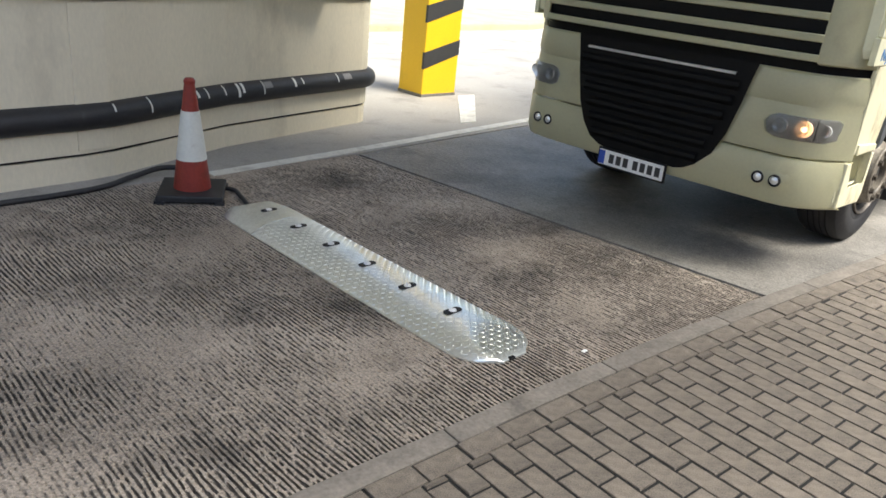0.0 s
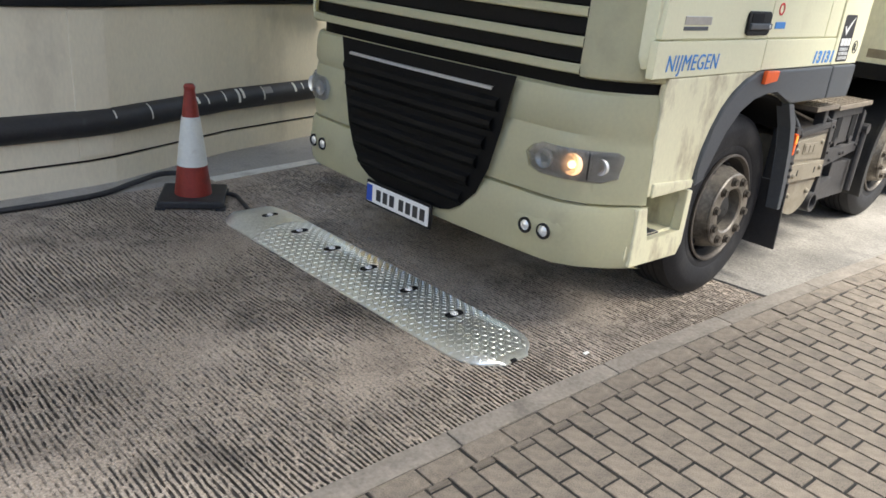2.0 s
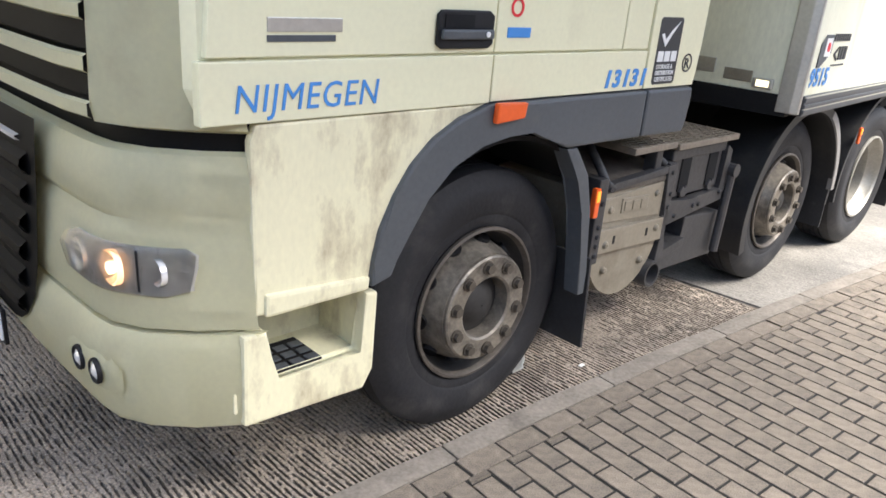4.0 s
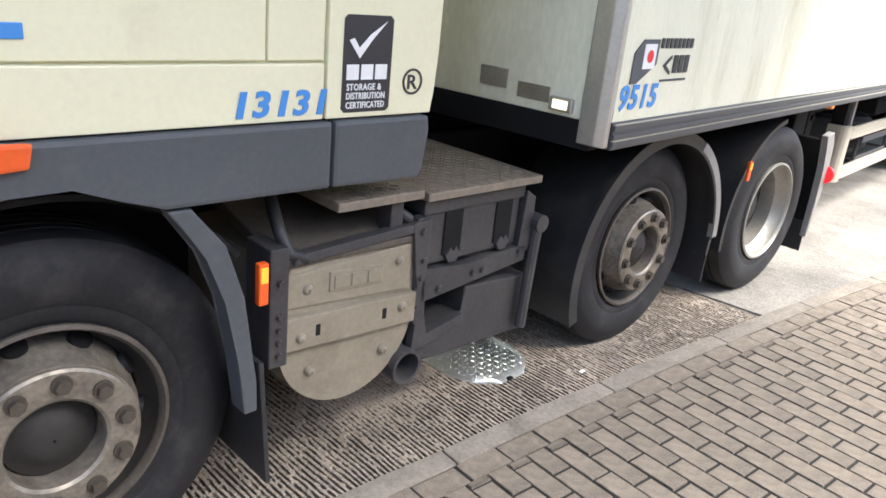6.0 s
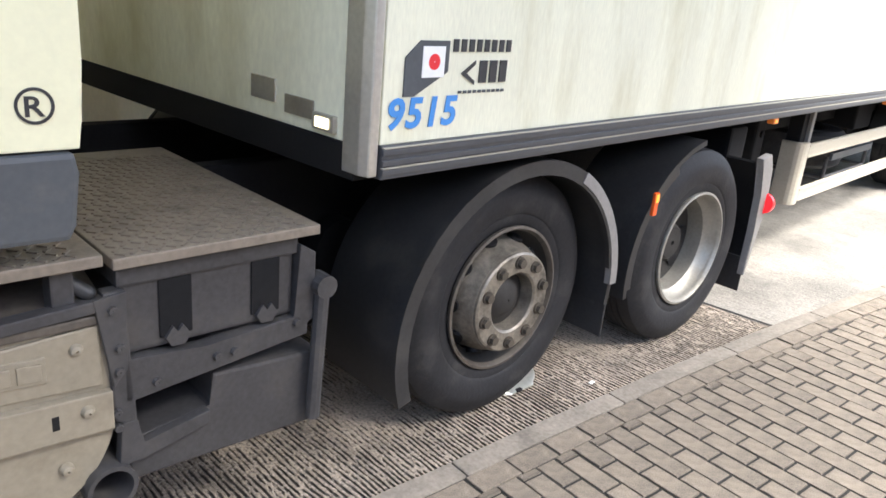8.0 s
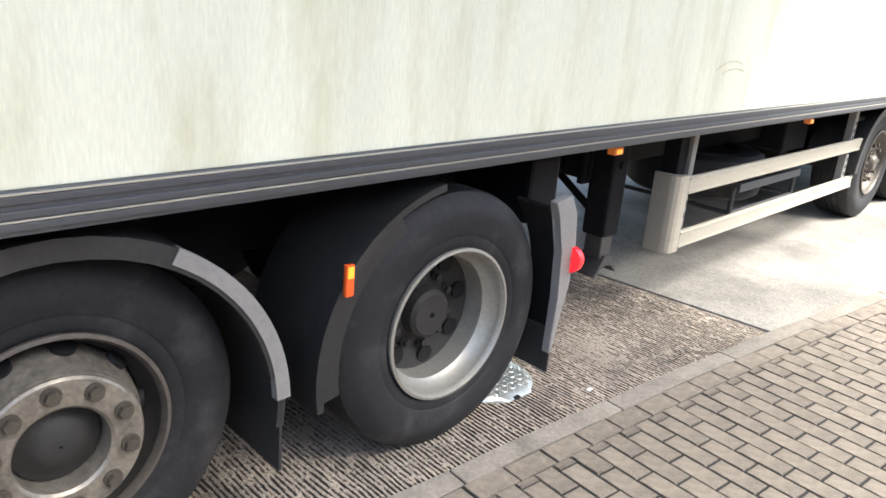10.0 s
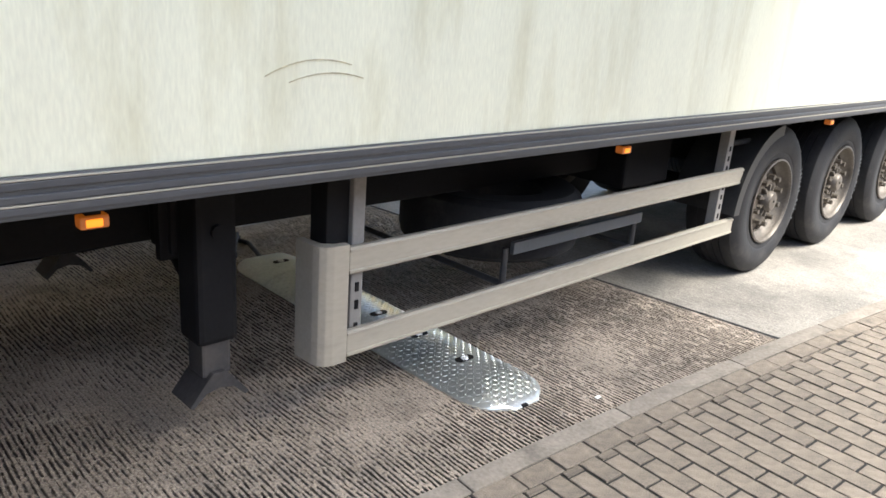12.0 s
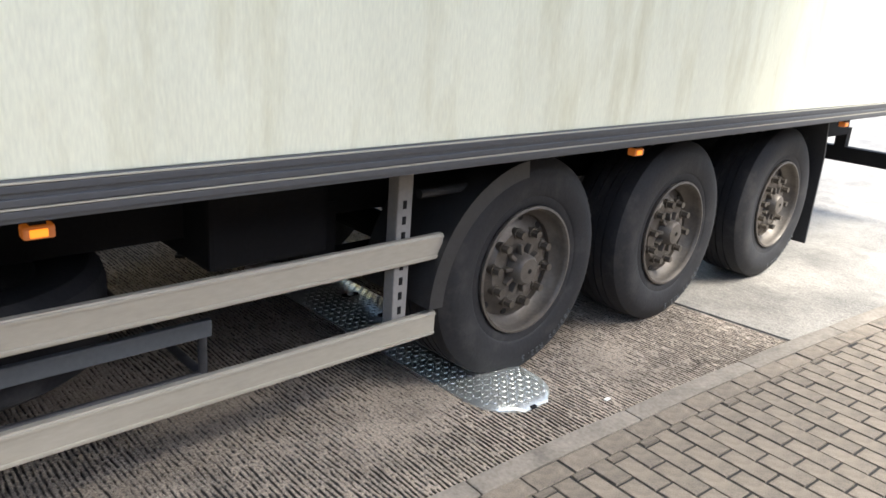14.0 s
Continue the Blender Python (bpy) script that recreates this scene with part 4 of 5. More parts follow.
def build_cab():
    # upper shell
    shell = part("cab_shell", box(-1.1, 1.05, NEAR + 0.012, FARSIDE, 1.26, 3.4, 0.06), CREAM, TRACTOR, "tall cream sleeper cab")
    for yy, s in ((NEAR, -1), (FARSIDE, 1)):
        def sheet(pts, out, mat, name, label="", w=0.004):
            a, b = sorted((yy + s * out, yy - s * 0.03))
            return part(name, prism(pts, a, b, "y", w), mat, TRACTOR, label)
        door = sheet([(-1.08, 1.395), (-0.168, 1.395), (-0.168, 3.1), (-0.95, 3.1)], 0.0, CREAM, "door", "cream cab door")
        lower = sheet([(-1.1, 1.245), (-0.168, 1.245), (-0.168, 1.388), (-1.1, 1.388)], 0.004, CREAM, "door_lower_panel", "cream lower door panel")
        rear = sheet([(-0.162, 1.395), (0.505, 1.395), (0.505, 3.3), (-0.162, 3.3)], 0.0, CREAM, "side_panel", "cream cab side panel")
        sheet([(0.512, 1.395), (0.672, 1.395), (0.672, 3.3), (0.512, 3.3)], 0.0, CREAM, "side_panel", "cream cab side panel")
        sheet([(-0.162, 1.248), (0.672, 1.248), (0.672, 1.388), (-0.162, 1.388)], 0.004, CREAM, "sill_panel", "cream lower cab panel")
        sheet([(0.68, 1.248), (1.044, 1.248), (1.05, 1.30), (1.058, 1.42), (1.06, 3.3), (0.68, 3.3)], 0.006, CREAM, "rear_corner_panel", "cream rear corner panel")
        sheet([(-0.9, 1.9), (-0.2, 1.9), (-0.2, 2.7), (-0.75, 2.7)], 0.006, SCREEN, "side_window", "dark side window", 0.002)
        # panel before the wheel arch
        outer = [(-0.60, 0.74)] + [(-0.595, 0.82), (-0.575, 0.91), (-0.528, 1.007), (-0.47, 1.09), (-0.392, 1.159), (-0.29, 1.212), (-0.171, 1.243)]
        sheet([(-0.965, 0.74), (-0.975, 1.20), (-0.96, 1.241)] + outer[::-1], 0.0, CREAM_DIRTY, "wing_panel", "cream wing panel with brown rust stains", 0.008)
        sheet([(-0.94, 0.735), (-0.94, 0.80), (-0.60, 0.775), (-0.605, 0.735)], 0.012, CREAM_DIRTY, "wing_ledge", "", 0.01)
        # grey arch running into the skirt
        inner = [(0.244, 1.066), (0.16, 1.11), (0.05, 1.138), (-0.07, 1.147), (-0.19, 1.128), (-0.31, 1.075), (-0.41, 0.985), (-0.48, 0.88), (-0.525, 0.76)]
        sheet(outer + [(0.696, 1.243), (0.696, 1.064)] + inner, 0.018, PLASTIC, "wheel_arch", "dark grey plastic wheel arch and skirt", 0.012)
        sheet([(0.704, 1.243), (1.03, 1.243), (1.038, 1.20), (1.025, 1.09), (1.01, 1.058), (0.704, 1.064)], 0.018, PLASTIC, "skirt", "dark grey plastic skirt", 0.012)
        # inner wheel housing
        a, b = sorted((yy - s * 0.03, yy - s * 0.5))
        part("wheel_housing", band(0.0, 0.52, 0.585, 0.60, 40, 168, a, b), CHASSIS, TRACTOR, "black inner wheel housing", 40)
        # step corner of the bumper
        a, b = sorted((yy + s * 0.0, yy - s * 0.05))
        step = part("step_well", prism([(-1.0, 0.42), (-0.60, 0.40), (-0.565, 0.46), (-0.56, 0.715), (-0.605, 0.72), (-0.605, 0.52), (-0.90, 0.52), (-0.93, 0.69), (-1.0, 0.69)], a, b, "y", 0.01), CREAM_DIRTY, TRACTOR, "cream step corner of the bumper")
        a, b = sorted((yy - s * 0.02, yy - s * 0.28))
        part("step_back", box(-1.02, -0.56, yy - s * 0.26 if s > 0 else yy + 0.24, yy - s * 0.24 if s > 0 else yy + 0.26, 0.45, 0.72, 0.004), CREAM_DIRTY, step)
        part("step_side", box(-0.60, -0.565, a, b, 0.45, 0.715, 0.006), CREAM_DIRTY, step)
        part("step_floor", box(-1.02, -0.58, a, b, 0.455, 0.52, 0.006), CREAM_DIRTY, step)
        tread = part("step_tread", box(-0.99, -0.72, min(yy - s * 0.045, yy - s * 0.2), max(yy - s * 0.045, yy - s * 0.2), 0.515, 0.528, 0.005), BLACK, step, "dark ribbed step tread")
        for i in range(5):
            for j in range(3):
                px, py = -0.965 + i * 0.05, yy - s * (0.065 + j * 0.045)
                part("tread_rib", box(px, px + 0.038, py - 0.014, py + 0.014, 0.526, 0.532, 0.002), PLASTIC, step)
        # orange repeater
        a, b = sorted((yy + s * 0.018, yy + s * 0.04))
        part("side_indicator", prism([(-0.162, 1.185), (-0.03, 1.195), (-0.02, 1.245), (-0.158, 1.25)], a, b, "y", 0.008), ORANGE, TRACTOR, "orange side indicator")
        # grab handle of the door
        a, b = sorted((yy + s * 0.001, yy + s * 0.012))
        handle = part("door_handle", prism([(-0.41, 1.42), (-0.39, 1.408), (-0.205, 1.408), (-0.185, 1.42), (-0.185, 1.50), (-0.205, 1.513), (-0.395, 1.513), (-0.41, 1.50)], a, b, "y", 0.006), BLACK, TRACTOR, "black recessed door handle")
        a, b = sorted((yy + s * 0.012, yy + s * 0.026))
        part("pull", box(-0.40, -0.195, a, b, 1.435, 1.462, 0.006), PLASTIC, handle)
        # flat dark box on the handle, shade of the recess as colour
        part("recess", box(-0.385, -0.27, min(yy + s * 0.012, yy + s * 0.014), max(yy + s * 0.012, yy + s * 0.014), 1.465, 1.502, 0.004), CHASSIS, handle)
        part("lock", turned([(0.008, -0.003), (0.002, -0.004), (0.002, 0.0), (0.008, 0.0)], 14, "y", (-0.225, yy + s * 0.027, 1.449)), CHROME, handle)
    # lettering on the camera side
    part("maker_badge", box(-0.93, -0.72, NEAR - 0.003, NEAR + 0.001, 1.452, 1.485, 0.002), ALU, TRACTOR, "worn metal badge as a plain bar")
    part("maker_badge", box(-0.93, -0.74, NEAR - 0.003, NEAR + 0.001, 1.43, 1.445, 0.001), PLASTIC, TRACTOR, "worn metal badge as a plain bar")
    words("NIJMEGEN", 0.092, side(-1.015, NEAR - 0.006, 1.272), BLUE, TRACTOR, "town_lettering", 0.15, "blue town name lettering", 0.415, 0.0)
    for i, digit in enumerate("13131"):
        words(digit, 0.084, side((0.425, 0.468, 0.538, 0.580, 0.650)[i], NEAR - 0.006, 1.265), BLUE, TRACTOR, "fleet_digit", 0.15, "blue fleet number digit", 0.031 if digit == "1" else 0.050, 0.034)
    part("blue_badge", box(-0.115, -0.01, NEAR - 0.004, NEAR + 0.001, 1.437, 1.467, 0.002), BLUE, TRACTOR, "small blue plastic badge")
    part("red_mark", turned([(0.028, -0.002), (0.02, -0.002), (0.02, 0.0), (0.028, 0.0)], 24, "y", (-0.08, NEAR - 0.001, 1.525)), RED_DOT, TRACTOR, "small round red sticker")
    # black certificate sticker drawn in plain shapes
    st = part("sticker", prism([(0.735, 1.262), (0.875, 1.262), (0.885, 1.272), (0.885, 1.50), (0.875, 1.51), (0.735, 1.51), (0.725, 1.50), (0.725, 1.272)], NEAR - 0.0075, NEAR - 0.004, "y", 0), INK, TRACTOR, "black rectangular sticker with a white tick")
    tick = bmesh.new()
    add_prism(tick, [(0.742, 1.447), (0.757, 1.452), (0.775, 1.428), (0.81, 1.462), (0.862, 1.495), (0.815, 1.448), (0.777, 1.402)], NEAR - 0.0095, NEAR - 0.007, "y")
    part("tick", tick, WHITE, st, "white tick mark")
    for i in range(3):
        # plain bars in place of the mark
        part("sticker_bar", box(0.737 + i * 0.047, 0.776 + i * 0.047, NEAR - 0.0092, NEAR - 0.007, 1.347, 1.386, 0), WHITE, st)
    for text, z, wd in (("STORAGE &", 1.320, 0.115), ("DISTRIBUTION", 1.297, 0.128), ("CERTIFICATED", 1.273, 0.128)):
        words(text, 0.024, side(0.739, NEAR - 0.009, z), WHITE, st, "sticker_lettering", 0, "white print", wd)
    part("round_mark", turned([(0.036, -0.002), (0.030, -0.002), (0.030, 0.0), (0.036, 0.0)], 28, "y", (0.966, NEAR - 0.0065, 1.338)), INK, TRACTOR, "thin black ring mark")
    words("R", 0.056, side(0.948, NEAR - 0.0075, 1.318), INK, TRACTOR, "round_mark_letter", 0, "black letter", 0.036)


build_cab()


def build_tractor_chassis():
    for y in (-0.42, 0.36):
        part("frame_rail", box(-0.9, 4.7, y - 0.04, y + 0.04, 0.68, 0.98, 0.01), CHASSIS, TRACTOR, "black chassis rail")
    for x, z, d in ((0, 0.5, 0.09), (2.6, 0.5, 0.08), (3.98, 0.5, 0.11)):
        bm = bmesh.new()
        rod(bm, (x, -0.85, z), (x, 0.80, z), d, 14)
        if d > 0.1:
            bmesh.ops.create_uvsphere(bm, u_segments=16, v_segments=10, radius=0.24, matrix=Matrix.Translation((x, 0, z)))
        part("axle", bm, CHASSIS, TRACTOR, "black axle beam")
    part("engine_underside", box(-0.7, 1.0, -0.38, 0.32, 0.42, 1.1, 0.05), CHASSIS, TRACTOR, "dark engine and gearbox underside")
    part("fifth_wheel", prism([(2.9, -0.4), (3.6, -0.45), (4.1, -0.3), (4.1, 0.3), (3.6, 0.4), (2.9, 0.35)], 0.98, 1.07, "z", 0.02), CHASSIS, TRACTOR, "greasy fifth wheel plate")
    # battery and silencer on the camera side
    yf = -1.145
    drum = [(0.59, 0.72)] + arc(0.845, 0.595, 0.255, 180, 360, 30) + [(1.10, 0.85), (0.59, 0.825)]
    sil = part("silencer", prism(drum, yf, -0.6, "y", 0.012), TANK, TRACTOR, "round dirty beige silencer box", 30)
    part("silencer_panel", prism([(0.61, 0.70), (1.075, 0.665), (1.075, 0.825), (0.61, 0.80)], yf - 0.008, yf + 0.01, "y", 0.006), TANK, sil)
    part("strap", prism([(0.60, 0.575), (1.09, 0.552), (1.09, 0.655), (0.60, 0.678)], yf - 0.026, yf - 0.002, "y", 0.004), TANK, sil, "bolted beige steel strap")
    part("maker_plate", prism([(0.755, 0.725), (0.955, 0.712), (0.955, 0.777), (0.755, 0.79)], yf - 0.013, yf - 0.006, "y", 0.003), TANK, sil, "embossed plain plate")
    for i in range(3):
        part("emboss_bar", prism([(0.77 + i * 0.062, 0.735 - i * 0.004), (0.82 + i * 0.062, 0.731 - i * 0.004), (0.82 + i * 0.062, 0.772 - i * 0.004), (0.77 + i * 0.062, 0.776 - i * 0.004)], yf - 0.017, yf - 0.012, "y", 0.002), TANK, sil)
    for x, z in ((0.68, 0.75), (1.02, 0.775), (0.65, 0.612), (1.03, 0.62), (0.70, 0.48), (0.98, 0.47)):
        rivet = turned([(0.017, 0.0), (0.012, -0.012), (0.003, -0.015), (0.003, 0.004), (0.017, 0.004)], 16, "y", (x, yf - (0.026 if z < 0.7 and z > 0.55 else 0.006), z))
        part("bolt", rivet, TANK, sil, "", 40)
    for x, z in ((0.71, 0.622), (0.96, 0.612)):
        # black box on the strap for the shade of a keyhole
        part("keyhole", box(x - 0.008, x + 0.008, yf - 0.0275, yf - 0.0245, z - 0.018, z + 0.018, 0.003), BLACK, sil)
    part("silencer_top", prism([(yf - 0.012, 0.825), (yf - 0.012, 0.85), (-0.72, 0.965), (-0.72, 0.92)], 0.585, 1.105, "x", 0.006), RIM, TRACTOR, "rusty sloping shield over the silencer")
    part("top_bar", prism([(0.60, 0.832), (1.12, 0.862), (1.12, 0.892), (0.60, 0.862)], yf - 0.02, yf + 0.02, "y", 0.004), GRIME, TRACTOR, "dark angle bar over the silencer")
    part("corner_plate", prism([(1.06, 0.89), (1.135, 0.90), (1.13, 0.70), (1.095, 0.66)], yf - 0.022, yf - 0.010, "y", 0.003), GRIME, TRACTOR, "dark bolted corner plate")
    for x, z in ((0.63, 0.848), (1.10, 0.86), (1.112, 0.76), (1.108, 0.70)):
        part("bolt", turned([(0.012, 0.0), (0.01, -0.012), (0.002, -0.012), (0.002, 0.0)], 8, "y", (x, yf - 0.02, z)), GRIME, TRACTOR)
    for pts in (((0.62, yf + 0.1, 1.0), (0.60, yf + 0.02, 0.93), (0.615, yf - 0.012, 0.87), (0.67, yf - 0.005, 0.845)), ((1.0, yf + 0.1, 0.98), (1.02, yf + 0.03, 0.93), (1.06, yf + 0.01, 0.90))):
        bm = bmesh.new()
        for a, b in zip(pts, pts[1:]):
            rod(bm, a, b, 0.018, 12)
            bmesh.ops.create_uvsphere(bm, u_segments=10, v_segments=6, radius=0.018, matrix=Matrix.Translation(b))
        part("hose", bm, RUBBER, TRACTOR, "black rubber hose", 50)
    part("silencer_hanger", box(0.98, 1.03, yf + 0.0, yf + 0.06, 0.84, 0.965, 0.006), GRIME, TRACTOR)
    br = part("bracket", box(0.545, 0.605, yf - 0.03, yf + 0.1, 0.54, 0.90, 0.006), GRIME, TRACTOR, "dark upright bracket with bolts")
    for z in (0.58, 0.62, 0.66, 0.70, 0.80):
        part("bolt", turned([(0.011, 0.0), (0.009, -0.012), (0.002, -0.012), (0.002, 0.0)], 8, "y", (0.575, yf - 0.03, z)), GRIME, br)
    lamp = part("side_marker", box(0.50, 0.53, yf - 0.05, yf - 0.025, 0.755, 0.875, 0.006), ORANGE, TRACTOR, "amber side marker lamp")
    part("lamp_glow", box(0.505, 0.526, yf - 0.053, yf - 0.048, 0.82, 0.865, 0.004), AMBER_CORE, lamp, "lit upper half")
    part("arm", prism([(1.085, 0.90), (1.135, 0.90), (1.15, 0.53), (1.095, 0.56)], yf - 0.012, yf + 0.03, "y", 0.006), GRIME, TRACTOR, "dark bracket arm")
    bat = part("battery_box", box(1.13, 1.60, yf + 0.01, -0.6, 0.72, 0.945, 0.012), GRIME, TRACTOR, "dark ribbed battery box")
    part("battery_lid", box(1.12, 1.61, yf, -0.6, 0.90, 0.95, 0.008), GRIME, bat)
    for x in (1.22, 1.47):
        # recess shade is a near-black box laid on the battery box
        part("recess", box(x, x + 0.085, yf + 0.004, yf + 0.012, 0.745, 0.90, 0.006), CHASSIS, bat)
        part("clip", prism([(x + 0.01, 0.745), (x + 0.03, 0.775), (x + 0.042, 0.755), (x + 0.055, 0.775), (x + 0.075, 0.745), (x + 0.06, 0.72), (x + 0.025, 0.72)], yf - 0.006, yf + 0.012, "y", 0.002), GRIME, bat)
    part("tray", prism([(1.12, 0.60), (1.64, 0.655), (1.64, 0.72), (1.33, 0.70), (1.12, 0.72)], yf - 0.012, yf + 0.03, "y", 0.005), GRIME, TRACTOR, "dark folded bracket plate")
    part("hanger", prism([(1.58, 0.66), (1.66, 0.70), (1.66, 0.90), (1.61, 0.93), (1.60, 0.74)], yf - 0.012, yf + 0.04, "y", 0.004), GRIME, TRACTOR, "dark hanger plate")
    for x, z in ((1.2, 0.64), (1.36, 0.665), (1.41, 0.665), (1.60, 0.70), (1.1, 0.585), (1.1, 0.545)):
        part("bolt", turned([(0.012, 0.0), (0.01, -0.012), (0.002, -0.012), (0.002, 0.0)], 8, "y", (x, yf - 0.012, z)), GRIME, TRACTOR)
    low = bmesh.new()
    rod(low, (1.66, yf - 0.02, 0.38), (1.68, yf - 0.02, 0.80), 0.022)
    rod(low, (1.68, yf - 0.045, 0.80), (1.68, yf + 0.02, 0.80), 0.034, 12)
    part("stay", low, GRIME, TRACTOR, "dark upright stay")
    part("lower_box", prism([(1.13, 0.36), (1.70, 0.345), (1.70, 0.58), (1.36, 0.60), (1.36, 0.50), (1.13, 0.47)], yf + 0.012, -0.6, "y", 0.01), GRIME, TRACTOR, "dark lower box")
    part("frame_loop", prism([(1.10, 0.43), (1.16, 0.43), (1.34, 0.47), (1.34, 0.51), (1.16, 0.475), (1.15, 0.55), (1.11, 0.55)], yf - 0.014, yf + 0.02, "y", 0.004), GRIME, TRACTOR, "dark support loop")
    part("exhaust_pipe", turned([(0.062, yf - 0.03), (0.062, -0.7), (0.05, -0.7), (0.05, yf - 0.03)], 24, "y", (1.075, 0, 0.385)), GRIME, TRACTOR, "dark exhaust pipe end", 40)
    # walkway plates
    for x0, x1, z in ((0.76, 1.085, 1.0), (1.105, 1.66, 0.985)):
        wp = part("walkway_plate", box(x0, x1, yf - 0.03, -0.15, z - 0.028, z, 0.004), TREAD, TRACTOR, "brown dirty chequer walkway plate")
        bm = bmesh.new()
        for i in range(int((x1 - x0 - 0.03) / 0.03)):
            for j in range(30):
                a = 45 if (i + j) % 2 else -45
                vs = add_box(bm, -0.012, 0.012, -0.0035, 0.0035, 0, 0.004)
                bmesh.ops.transform(bm, matrix=pose(x0 + 0.025 + i * 0.03, yf - 0.01 + j * 0.03, z, 0, 0, a), verts=vs)
        tagged(part("tread", bm, TREAD, wp), kind="stuff")
    # front wheel rear guard and flap
    for yy, s in ((NEAR, -1), (FARSIDE, 1)):
        a, b = sorted((yy + s * 0.012, yy - s * 0.06))
        part("arch_rear", prism([(0.25, 1.06), (0.31, 1.06), (0.40, 0.95), (0.45, 0.80), (0.485, 0.55), (0.49, 0.45), (0.45, 0.45), (0.43, 0.62), (0.40, 0.80), (0.35, 0.93)], a, b, "y", 0.006), PLASTIC, TRACTOR, "grey rear edge of the wheel arch")
        a, b = sorted((yy + s * 0.02, yy - s * 0.45))
        part("mud_flap", prism([(0.487, 0.60), (0.502, 0.60), (0.53, 0.20), (0.515, 0.20)], a, b, "y", 0.003), RUBBER, TRACTOR, "black rubber mud flap")
        # guards of the rear axles
        a, b = sorted((yy - s * 0.06, yy - s * 0.46))
        part("mudguard", band(2.60, 0.46, 0.585, 0.61, -8, 198, a, b, n=26), GUARD_BLACK, TRACTOR, "dark grey plastic mudguard", 40)
        a2, b2 = sorted((yy - s * 0.045, yy - s * 0.07))
        part("mudguard_lip", band(2.60, 0.46, 0.56, 0.615, 10, 198, a2, b2, n=26), GUARD_BLACK, TRACTOR, "", 40)
        part("mudguard_edge", band(2.60, 0.46, 0.572, 0.6165, 2, 62, a2 - 0.003, b2 + 0.003, n=14), PLASTIC_LIGHT, TRACTOR, "paler mudguard edge over the rear upper quarter", 40)
        part("mud_flap", box(3.19, 3.20, a, b, 0.22, 0.60, 0.003), RUBBER, TRACTOR, "black rubber mud flap")
        part("mudguard", band(3.92, 0.47, 0.575, 0.60, 100, 190, a, b, n=14), GUARD_BLACK, TRACTOR, "dark grey front half mudguard", 40)
        part("mudguard_face", prism(arc(3.92, 0.47, 0.60, 118, 190, 10) + arc(3.92, 0.47, 0.49, 190, 118, 10), *sorted((yy - s * 0.095, yy - s * 0.12)), "y", 0.004), GUARD_BLACK, TRACTOR)
        lampa, lampb = sorted((yy - s * 0.045, yy - s * 0.028))
        dl = part("side_marker", box(3.395, 3.427, lampa, lampb, 0.76, 0.865, 0.006), ORANGE, TRACTOR, "amber side marker lamp")
        part("lamp_glow", box(3.40, 3.422, lampa - 0.003, lampb, 0.82, 0.858, 0.004), AMBER_CORE, dl, "lit upper half")
        plate = [(x - 0.095, z - 0.03) for x, z in ((4.475, 0.96), (4.57, 0.98), (4.615, 0.90), (4.635, 0.77), (4.625, 0.60), (4.59, 0.44), (4.565, 0.30), (4.55, 0.30), (4.56, 0.55), (4.545, 0.75), (4.515, 0.88))]
        part("mudguard_rear", prism(plate, *sorted((yy - s * 0.02, yy - s * 0.06)), "y", 0.012), PLASTIC_LIGHT, TRACTOR, "pale grey rear mudguard plate")
        part("mudguard_shell", band(3.93, 0.5, 0.60, 0.615, -18, 42, *sorted((yy - s * 0.06, yy - s * 0.22)), n=10), CHASSIS, TRACTOR, "dark curved rear mudguard shell", 40)
        part("mud_flap", prism([(4.495, 0.36), (4.505, 0.36), (4.505, 0.16), (4.495, 0.16)], *sorted((yy - s * 0.05, yy - s * 0.3)), "y", 0.003), RUBBER, TRACTOR, "black rubber mud flap")
        part("tail_lamp", turned([(0.055, -0.012), (0.055, 0.012), (0.046, 0.03), (0.028, 0.042), (0.004, 0.046), (0.004, -0.012)], 24, "x", (4.53, yy - s * 0.03, 0.675)), RED_LAMP, TRACTOR, "lit round red tail lamp", 40)
    part("rear_crossmember", box(4.55, 4.75, -0.9, 0.85, 0.74, 1.03, 0.02), CHASSIS, TRACTOR, "dark rear cross member")
    for x in (1.9, 2.2):
        bm = bmesh.new()
        rod(bm, (x, -0.55, 0.62), (x, 0.5, 0.62), 0.12, 16)
        part("air_tank", bm, CHASSIS, TRACTOR, "dark air tank", 40)


build_tractor_chassis()
TYRE_Y = -1.06
TRACTOR_WHEELS = []
for wx, kind in ((0.0, "steer"), (2.6, "steer"), (3.93, "drive")):
    wy = TYRE_Y - {0.0: 0.03, 2.6: 0.0, 3.93: 0.05}[wx]
    TRACTOR_WHEELS.append((build_wheel(TRACTOR, wx, wy, kind), wx, wy, False))
    TRACTOR_WHEELS.append((build_wheel(TRACTOR, wx, -2 * 0.04 - wy, kind, mirror=True), wx, -2 * 0.04 - wy, True))

# ---- semi-trailer: front corner on the camera side at x = y = 0 ----
SEMI = thing("semi_trailer", "cream three-axle box semi-trailer with dark bottom rail", "trailer")
LONG, WIDE = 13.4, 2.6
SCRAPES = [[(4.045 + 0.37 * math.sin(radians(a)), 1.083 + 0.37 * math.cos(radians(a))) for a in range(-28, 20, 4)],
           [(4.08 + 0.4 * math.sin(radians(a)), 1.017 + 0.4 * math.cos(radians(a))) for a in range(-20, 20, 4)]]


